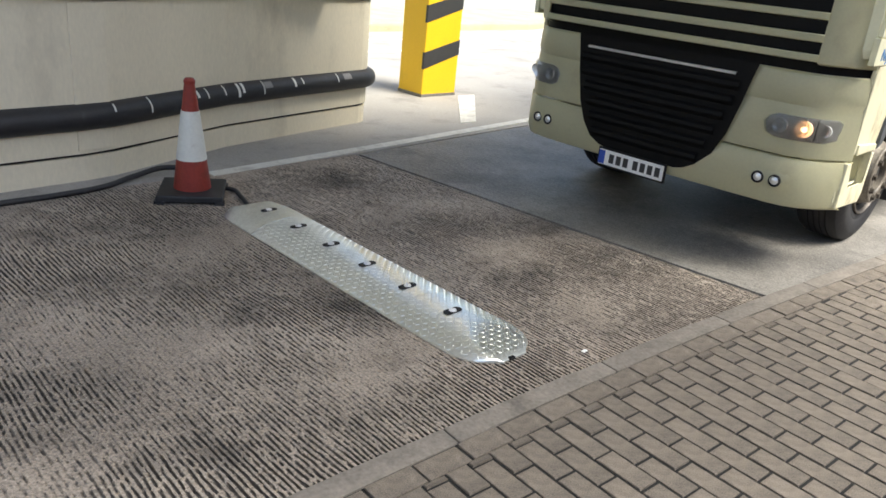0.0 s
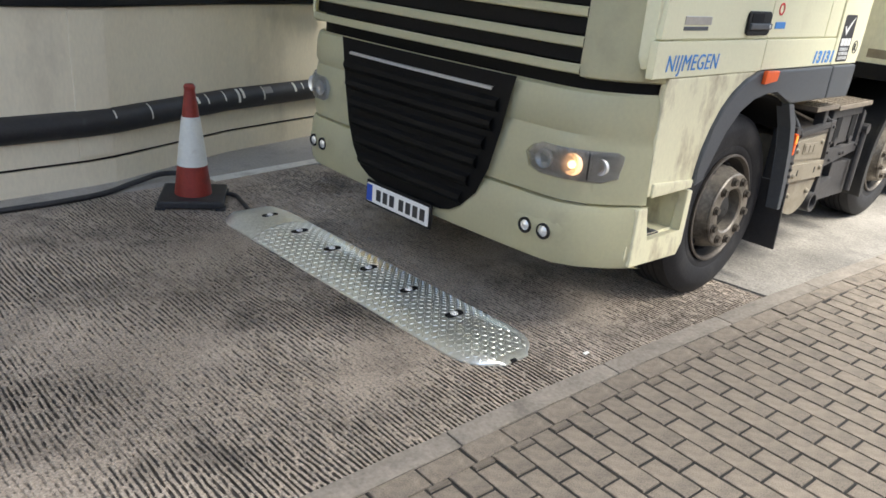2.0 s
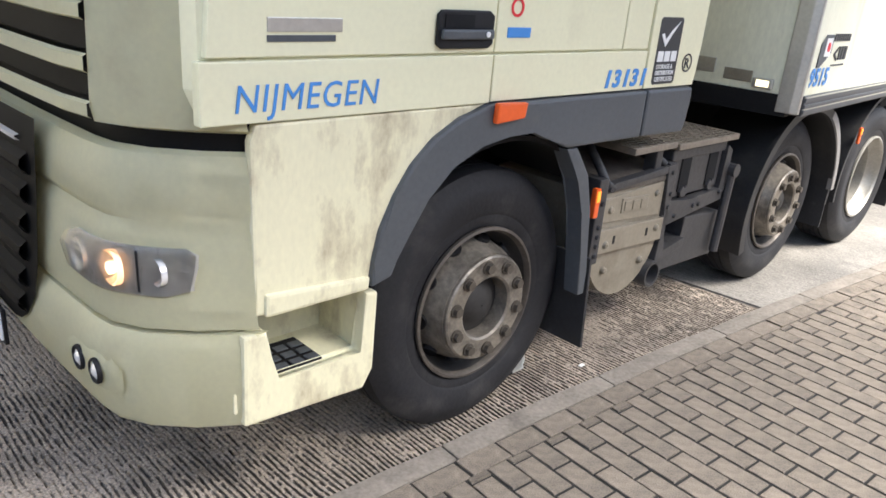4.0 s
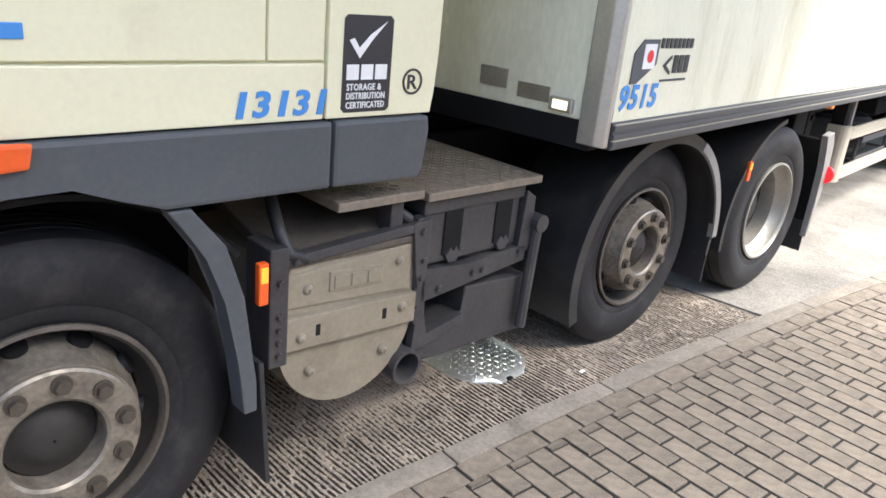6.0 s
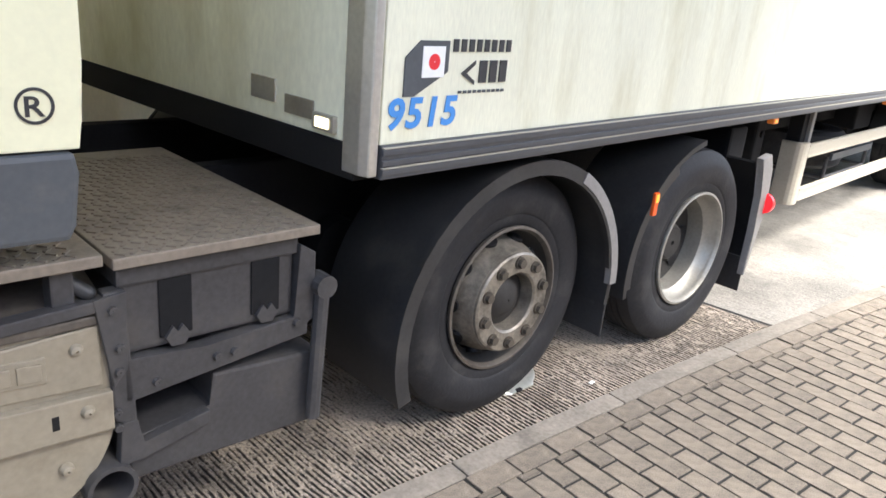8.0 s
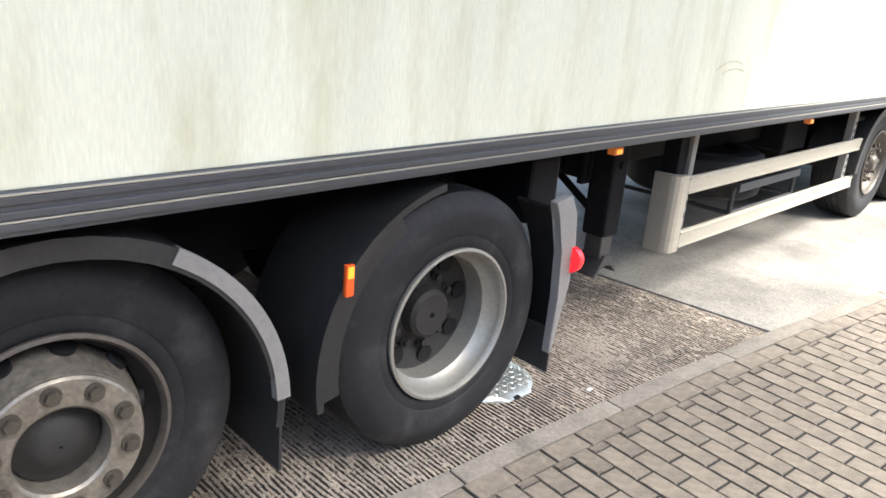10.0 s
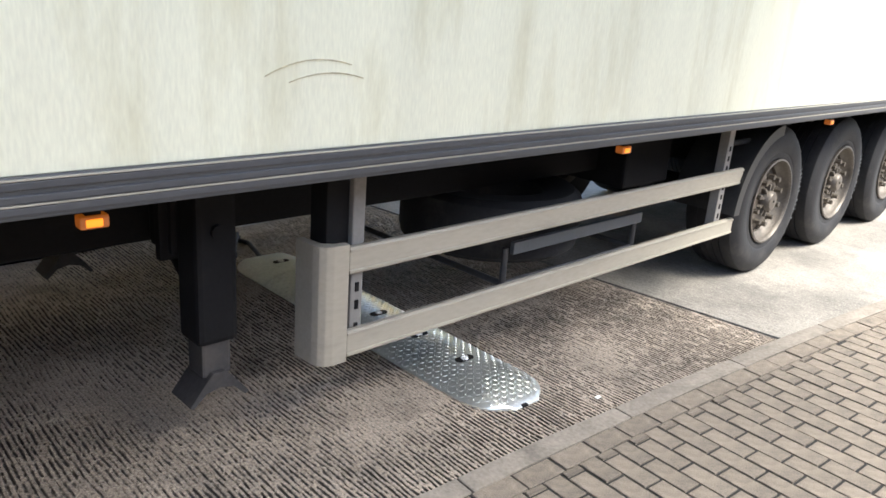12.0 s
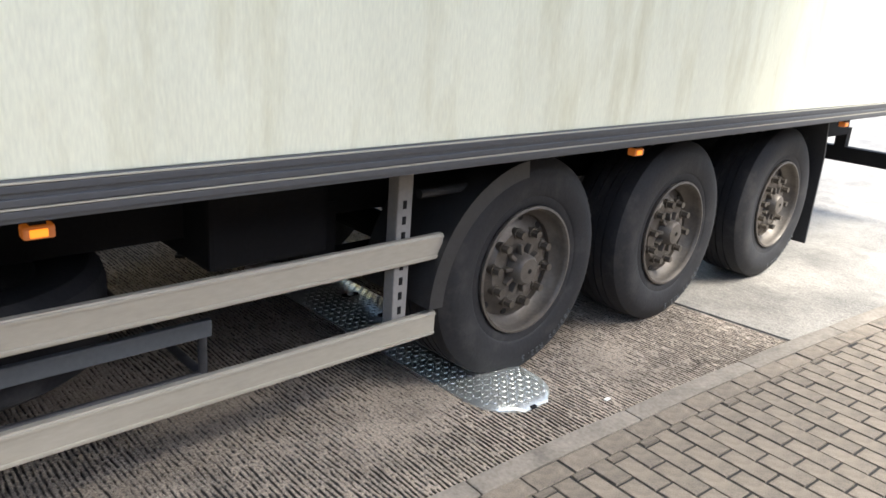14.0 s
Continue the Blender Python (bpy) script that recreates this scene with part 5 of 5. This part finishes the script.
def build_trailer():
    part("box_body", box(0.02, LONG, 0.004, WIDE - 0.004, 1.2, 3.95, 0.02), TRAILER, SEMI, "cream stained box body")
    part("panel", box(0.03, LONG - 0.05, -0.001, 0.02, 1.206, 3.9, 0.003), TRAILER, SEMI, "smooth stained cream side panel")
    for y0, y1 in ((-0.012, 0.05), (WIDE - 0.05, WIDE + 0.012)):
        rail = part("bottom_rail", box(0.03, LONG, y0, y1, 1.11, 1.206, 0.006), RAIL, SEMI, "dark grey ribbed bottom rail")
        out = y0 if y0 < 1 else y1 - 0.008
        for z in (1.122, 1.148, 1.178):
            part("rail_rib", box(0.03, LONG, out - 0.006, out + 0.012, z, z + 0.018, 0.003), RAIL, rail)
        for z in (1.142, 1.198):
            part("rail_line", box(0.03, LONG, out - 0.0085, out + 0.004, z, z + 0.004, 0.001), GUARD, rail, "thin pale line")
        part("corner_post", prism([(-0.02, 0.03 + (0 if y0 < 1 else WIDE - 0.13)), (-0.008, (-0.005 if y0 < 1 else WIDE - 0.1)), (0.022, (-0.005 if y0 < 1 else WIDE - 0.1)), (0.022, (0.1 if y0 < 1 else WIDE + 0.012)), (-0.02, (0.1 if y0 < 1 else WIDE + 0.012))], 1.12, 3.95, "z", 0.006), ALU, SEMI, "aluminium front corner post")
    front = part("front_wall", box(-0.012, 0.03, 0.1, WIDE - 0.1, 1.2, 3.9, 0.004), TRAILER, SEMI, "dirty cream front wall")
    part("front_rail", box(-0.018, 0.05, 0.05, WIDE - 0.05, 1.10, 1.2, 0.004), CHASSIS, SEMI, "dark front bottom rail")
    part("data_plate", box(-0.017, -0.01, 0.43, 0.56, 1.255, 1.325, 0.002), ALU, front, "small metal data plate")
    part("data_plate", box(-0.017, -0.01, 0.24, 0.38, 1.235, 1.29, 0.002), TANK, front, "small dirty data plate")
    ml = part("front_marker", box(-0.03, -0.01, 0.13, 0.23, 1.215, 1.265, 0.008), ALU, front, "pale front marker lamp")
    part("lamp_glow", box(-0.034, -0.028, 0.15, 0.21, 1.225, 1.255, 0.005), LAMP_WHITE, ml, "lit lens")
    # signs drawn in plain shapes, and the fleet number
    y = -0.004
    words("9515", 0.115, side(0.05, y, 1.25), BLUE, SEMI, "fleet_number", 0.12, "blue fleet number lettering", 0.27, 0.03)
    logo = part("company_sign", prism([(0.10, 1.335), (0.14, 1.335), (0.19, 1.36), (0.268, 1.40), (0.268, 1.485), (0.155, 1.485), (0.10, 1.44)], y - 0.002, y + 0.002, "y", 0), PLASTIC, SEMI, "dark angular sign with a red dot")
    part("sign_square", box(0.163, 0.25, y - 0.004, y + 0.001, 1.385, 1.47, 0.001), WHITE, logo)
    part("sign_dot", turned([(0.022, -0.002), (0.002, -0.002), (0.002, 0.0), (0.022, 0.0)], 24, "y", (0.208, y - 0.0035, 1.428)), RED_DOT, logo, "red dot")
    for i in range(8):
        part("sign_bar", box(0.285 + i * 0.0335, 0.285 + i * 0.0335 + 0.021, y - 0.002, y + 0.001, 1.455, 1.49, 0), INK, SEMI)
    part("sign_arrow", prism([(0.325, 1.393), (0.385, 1.43), (0.385, 1.419), (0.348, 1.394), (0.385, 1.371), (0.385, 1.36)], y - 0.002, y + 0.001, "y", 0), INK, SEMI)
    for i in range(3):
        part("sign_bar", box(0.405 + i * 0.046, 0.438 + i * 0.046, y - 0.002, y + 0.001, 1.365, 1.43, 0), INK, SEMI)
    for i in range(10):
        part("sign_bar", box(0.32 + i * 0.0215, 0.333 + i * 0.0215, y - 0.002, y + 0.001, 1.336, 1.344, 0), PLASTIC, SEMI)
    # brown scrape marks
    for pts in (SCRAPES):
        bm = bmesh.new()
        line = [Vector((x, -0.0035, z)) for x, z in pts]
        for a, b in zip(line, line[1:]):
            rod(bm, a, b, 0.0016, 6)
        part("scrape", bm, SCRAPE, SEMI, "thin brown scrape mark")
    # chassis
    for yy in (0.85, 1.75):
        part("chassis_beam", prism([(0.4, 1.0), (2.6, 1.0), (3.4, 0.74), (LONG - 0.3, 0.74), (LONG - 0.3, 1.13), (0.4, 1.13)], yy - 0.05, yy + 0.05, "y", 0.006), CHASSIS, SEMI, "black chassis beam")
    for i in range(24):
        x = 0.6 + i * 0.54
        part("cross_member", box(x, x + 0.06, 0.4, WIDE - 0.4, 1.04, 1.125, 0.004), CHASSIS, SEMI, "black cross member")
    part("floor_underside", box(0.1, LONG - 0.1, 0.06, WIDE - 0.06, 1.126, 1.19, 0.0), CHASSIS, SEMI, "dark underside")
    part("coupling_plate", box(0.3, 2.4, 0.5, 2.1, 1.05, 1.1, 0.01), CHASSIS, SEMI, "greasy coupling plate")
    # landing legs, each with a ridged foot
    lx = 3.97
    for yy in (0.54, 2.06):
        leg = part("landing_leg", box(lx - 0.075, lx + 0.075, yy - 0.075, yy + 0.075, 0.44, 1.1, 0.02), CHASSIS, SEMI, "black square landing leg")
        part("inner_leg", box(lx - 0.055, lx + 0.055, yy - 0.055, yy + 0.055, 0.31, 0.45, 0.01), GRIME, leg, "worn inner leg tube")
        part("foot", prism([(lx - 0.115, 0.222), (lx - 0.1, 0.212), (lx - 0.055, 0.262), (lx, 0.275), (lx + 0.055, 0.262), (lx + 0.1, 0.212), (lx + 0.115, 0.222), (lx + 0.06, 0.29), (lx + 0.025, 0.33), (lx - 0.025, 0.33), (lx - 0.06, 0.29)], yy - 0.075, yy + 0.075, "y", 0.004), GRIME, leg, "scraped splayed steel foot")
        part("leg_plate", box(lx - 0.13, lx + 0.13, yy + 0.078, yy + 0.118, 0.72, 1.12, 0.01), CHASSIS, leg)
        brace = bmesh.new()
        rod(brace, (lx, yy + 0.06, 0.55), (lx, 1.3, 1.0), 0.022)
        part("brace", brace, CHASSIS, leg)
    part("gear_box", box(lx - 0.1, lx + 0.1, 0.6, 0.78, 0.74, 0.98, 0.02), CHASSIS, SEMI, "dark landing gear box")
    bm = bmesh.new()
    rod(bm, (lx, 0.45, 0.85), (lx, 2.1, 0.85), 0.025)
    part("gear_shaft", bm, CHASSIS, SEMI)
    bm = bmesh.new()
    rod(bm, (2.5, 0.9, 0.8), (2.5, 1.7, 0.8), 0.16, 18)
    part("air_tank", bm, CHASSIS, SEMI, "dark air tank", 40)
    # side guards
    for near, s in ((0.25, 1), (WIDE - 0.25, -1)):
        a, b = sorted((near, near + s * 0.12))
        gp = part("guard_post", prism([(4.24, near + s * 0.16), (4.242, near + s * 0.055), (4.25, near + s * 0.028), (4.268, near + s * 0.008), (4.295, near), (4.36, near), (4.36, near + s * 0.03), (4.31, near + s * 0.03), (4.275, near + s * 0.06), (4.27, near + s * 0.16)], 0.345, 0.80, "z", 0.004), GUARD, SEMI, "rounded grey guard end plate")
        part("guard_upright", box(4.395, 4.45, min(near + s * 0.035, near + s * 0.1), max(near + s * 0.035, near + s * 0.1), 0.36, 1.12, 0.006), PLASTIC_LIGHT, SEMI, "grey guard upright with holes")
        part("guard_upright", box(4.30, 4.40, min(near + s * 0.06, near + s * 0.16), max(near + s * 0.06, near + s * 0.16), 0.78, 1.12, 0.006), CHASSIS, SEMI)
        for z in (0.44, 0.53, 0.60):
            # dark boxes on the upright give the shade of its openings
            part("hole", box(4.415, 4.43, min(near + s * 0.03, near + s * 0.037), max(near + s * 0.03, near + s * 0.037), z, z + 0.035, 0), CHASSIS, SEMI)
        part("guard_upright", box(7.20, 7.27, min(near + s * 0.03, near + s * 0.09), max(near + s * 0.03, near + s * 0.09), 0.38, 1.12, 0.006), PLASTIC_LIGHT, SEMI, "grey guard upright with holes")
        for i in range(9):
            z = 0.42 + i * 0.06
            # same dark boxes here, shade as colour and nothing cut through
            part("hole", box(7.225, 7.24, min(near + s * 0.026, near + s * 0.032), max(near + s * 0.026, near + s * 0.032), z, z + 0.03, 0), CHASSIS, SEMI)
        for z0, z1 in ((0.685, 0.787), (0.362, 0.466)):
            a, b = sorted((near, near + s * 0.026))
            gr = part("guard_rail", box(4.36, 7.415 if z0 > 0.5 else 7.40, a, b, z0, z1, 0.006), GUARD, SEMI, "dirty aluminium side guard rail")
            for z in (z0 + 0.006, z1 - 0.018):
                aa, bb = sorted((near - s * 0.005, near + s * 0.004))
                part("rail_edge", box(4.36, 7.413 if z0 > 0.5 else 7.398, aa, bb, z, z + 0.012, 0.003), GUARD, gr)
    # spare wheel in its cradle
    spare = part("spare_wheel", turned([(0.286, 0.03), (0.33, 0.0), (0.45, 0.0), (0.49, 0.03), (0.5, 0.08), (0.5, 0.25), (0.49, 0.29), (0.45, 0.32), (0.33, 0.32), (0.286, 0.29)], 48, "z", (5.86, 0.95, 0.40)), TYRE, SEMI, "spare tyre lying in a cradle", 35)
    for x in (5.4, 6.5):
        for a, b in (((x, 0.42, 0.38), (x, 0.42, 0.56)), ((x, 0.42, 0.38), (x, 1.5, 0.38)), ((x, 1.5, 0.38), (x, 1.5, 1.05))):
            bm = bmesh.new()
            rod(bm, a, b, 0.016)
            part("cradle_tube", bm, GRIME, SEMI, "dark cradle tube", 40)
    bm = bmesh.new()
    rod(bm, (5.4, 0.42, 0.38), (6.5, 0.42, 0.38), 0.016)
    part("cradle_tube", bm, GRIME, SEMI, "dark cradle tube", 40)
    part("cradle_bar", box(5.42, 6.52, 0.385, 0.41, 0.53, 0.59, 0.004), PLASTIC, SEMI, "grey flat retaining bar")
    bmx = box(6.62, 7.12, 0.6, 1.1, 0.66, 1.05, 0.02)
    part("tool_box", bmx, CHASSIS, SEMI, "dark tool box")
    # amber side lamps
    for x in (3.50, 5.99, 8.65, 11.3):
        lamp = part("side_marker", box(x - 0.038, x + 0.038, 0.215, 0.26, 0.996, 1.032, 0.008), AMBER, SEMI, "lit amber side marker lamp")
        part("lamp_core", box(x - 0.024, x + 0.02, 0.212, 0.22, 1.002, 1.024, 0.004), AMBER_CORE, lamp, "lit bulb")
        part("lamp_bracket", box(x - 0.02, x + 0.02, 0.225, 0.27, 1.02, 1.13, 0.003), CHASSIS, lamp)
    # suspension, mudguard and flaps
    for x in (7.87, 9.16, 10.47):
        bm = bmesh.new()
        rod(bm, (x, 0.35, 0.5), (x, WIDE - 0.35, 0.5), 0.075, 16)
        for yy in (0.85, 1.75):
            add_box(bm, x - 0.7, x + 0.1, yy - 0.05, yy + 0.05, 0.44, 0.56)
            rod(bm, (x + 0.25, yy, 0.5), (x + 0.25, yy, 0.8), 0.13, 16)
            add_box(bm, x - 0.74, x - 0.58, yy - 0.06, yy + 0.06, 0.45, 0.8)
        part("axle", bm, CHASSIS, SEMI, "black axle with trailing arms")
    for near, s in ((0.235, 1), (WIDE - 0.235, -1)):
        a, b = sorted((near - s * 0.01, near + s * 0.42))
        part("mudguard", band(7.91, 0.47, 0.55, 0.57, 96, 178, a, b, n=14), GUARD_BLACK, SEMI, "black plastic quarter mudguard", 40)
        a2, b2 = sorted((near - s * 0.012, near + s * 0.015))
        part("mudguard_lip", band(7.91, 0.47, 0.50, 0.572, 96, 178, a2, b2, n=14), GUARD_BLACK, SEMI, "", 40)
        bm = bmesh.new()
        rod(bm, (7.35, near + s * 0.1, 0.93), (7.6, near + s * 0.1, 0.93), 0.02)
        part("mudguard_stay", bm, GUARD_BLACK, SEMI)
        part("mud_flap", prism([(10.98, 1.04), (11.0, 1.04), (11.06, 0.8), (11.06, 0.16), (11.04, 0.16), (11.04, 0.8)], a, b, "y", 0.003), RUBBER, SEMI, "black rubber mud flap")
    part("rear_bumper", box(13.1, 13.22, 0.1, WIDE - 0.1, 0.48, 0.62, 0.01), CHASSIS, SEMI, "dark rear under-run bar")
    for yy in (0.8, 1.7):
        part("bumper_hanger", box(13.1, 13.2, yy, yy + 0.1, 0.6, 0.8, 0.006), CHASSIS, SEMI)


build_trailer()
TRAILER_WHEELS = []
for wx in (7.94, 9.17, 10.48):
    TRAILER_WHEELS.append((build_wheel(SEMI, wx, 0.25, "trailer", 0.37), wx, 0.25, False))
    TRAILER_WHEELS.append((build_wheel(SEMI, wx, WIDE - 0.25, "trailer", 0.37, True), wx, WIDE - 0.25, True))


def tyre_marking(holder):
    """The size moulded round the lower sidewall, letter by letter."""
    for i, ch in enumerate("385/65 R22.5"):
        if ch != " ":
            words(ch, 0.042, pose(0, 0, 0, 0, 122 + i * 4.3, 0) @ side(-0.013, -0.0065, 0.425), PLASTIC, holder, "tyre_letter", 0, "raised tyre letter", None, 0.01)


for ob, wx, wy, far_side in TRAILER_WHEELS:
    if not far_side:
        tyre_marking(ob)


# ---- pavement blocks ----
def build_pavement():
    bed_pts = [(x / 2, kerb_y(x / 2) - 0.09) for x in range(-16, 41)] + [(20, -9), (-8, -9)]
    bed = bmesh.new()
    add_prism(bed, bed_pts, -0.2, 0.0145, "z")
    bed = tagged(part("pavement", bed, JOINT, None, "block paving with dark sanded joints"), kind="structure")
    top = 0.022

    def block_mesh(a, b):
        bm = bmesh.new()
        add_box(bm, -a / 2, a / 2, -b / 2, b / 2, -0.05, 0)
        edges = [e for e in bm.edges if all(v.co.z > -0.01 for v in e.verts)]
        bmesh.ops.bevel(bm, geom=edges, offset=0.0022, segments=1, affect="EDGES")
        bmesh.ops.delete(bm, geom=[f for f in bm.faces if f.normal.z < -0.5], context="FACES")
        me = bpy.data.meshes.new("paver")
        bm.to_mesh(me)
        bm.free()
        me.materials.append(PAVER)
        return me
    along, border = block_mesh(0.0885, 0.1875), block_mesh(0.189, 0.0925)
    rng = random.Random(7)
    slope = math.degrees(math.atan(-0.07))
    places = []
    u = -3.0
    while u < 14:
        y = kerb_y(u) - 0.09 - 0.008 - 0.05
        places.append((u, y, math.degrees(math.atan((kerb_y(u + 0.1) - kerb_y(u - 0.1)) / 0.2)), border))
        u += 0.2
    c, s = math.cos(radians(slope)), math.sin(radians(slope))
    for i in range(-40, 130):
        for j in range(1, 42):
            px, py = 1.0 + i * 0.1, -0.2 * j + (0.1 if i % 2 else 0) + 0.29
            x, y = 1.0 + (px - 1.0) * c - py * s, py * c + (px - 1.0) * s
            limit = kerb_y(x) - 0.09 - 0.012 - 0.098
            if y - 0.096 > limit - 0.01 or y < -6:
                continue
            if y + 0.096 > limit:
                # cut block against the border course
                if limit - (y - 0.096) < 0.012:
                    continue
                places.append((x, (limit + y - 0.096) / 2, slope, (limit - y + 0.096) / 0.192))
                continue
            places.append((x, y, slope, along))
    near = sorted(places, key=lambda p: (p[0] - 2.6) ** 2 + (p[1] + 0.35) ** 2)
    rest = bmesh.new()
    for k, (x, y, turn, kind) in enumerate(near):
        m = pose(x, y, top + rng.uniform(-0.0025, 0.0025), rng.uniform(-0.3, 0.3), rng.uniform(-0.3, 0.3), turn + rng.uniform(-0.4, 0.4))
        me = along if isinstance(kind, float) else kind
        if isinstance(kind, float):
            m = m @ Matrix.Diagonal((1, kind, 1, 1))
        if k < 300:
            ob = new("paver", me)
            ob.parent = bed
            ob.matrix_basis = m
        else:
            before = len(rest.verts)
            rest.from_mesh(me)
            rest.verts.ensure_lookup_table()
            for v in rest.verts[before:]:
                v.co = m @ v.co
    tagged(part("pavers_beyond", rest, PAVER, bed), kind="stuff")


build_pavement()


# ---- all that rolls ----
def bump_lift(x, radius, height):
    """How far a wheel is raised as it rolls over the bump."""
    best = 0.0
    for i in range(-22, 23):
        u = i / 100
        h = height * (1 - (abs(u) / 0.222) ** 2.2)
        d = x - (BX + u)
        if abs(d) < radius:
            best = max(best, h + math.sqrt(radius * radius - d * d) - radius)
    return best


def motions():
    walk(TRACTOR, [(r[0], pose(r[2], r[3], r[4], 0, r[6], r[5])) for r in ROLL])
    walk(SEMI, [(r[0], pose(r[7], r[8], r[9], 0, 0, r[10])) for r in ROLL])
    for wheels, ix, iz, height, radius in ((TRACTOR_WHEELS, 2, 4, 0.042, 0.498), (TRAILER_WHEELS, 7, 9, 0.022, 0.512)):
        for ob, x, y, mirrored in wheels:
            rows = []
            for r in ROLL:
                nod = math.sin(radians(r[6])) * x if ix == 2 else 0.0
                lift = radius + bump_lift(r[ix] + x, radius, height) - r[iz] + nod
                turn = pose(0, 0, 0, 0, -math.degrees(r[1] / radius), 0)
                m = Matrix.Translation((x, y, lift)) @ turn
                if mirrored:
                    m = m @ pose(0, 0, 0, 0, 0, 180)
                rows.append((r[0], m))
            walk(ob, rows)


motions()
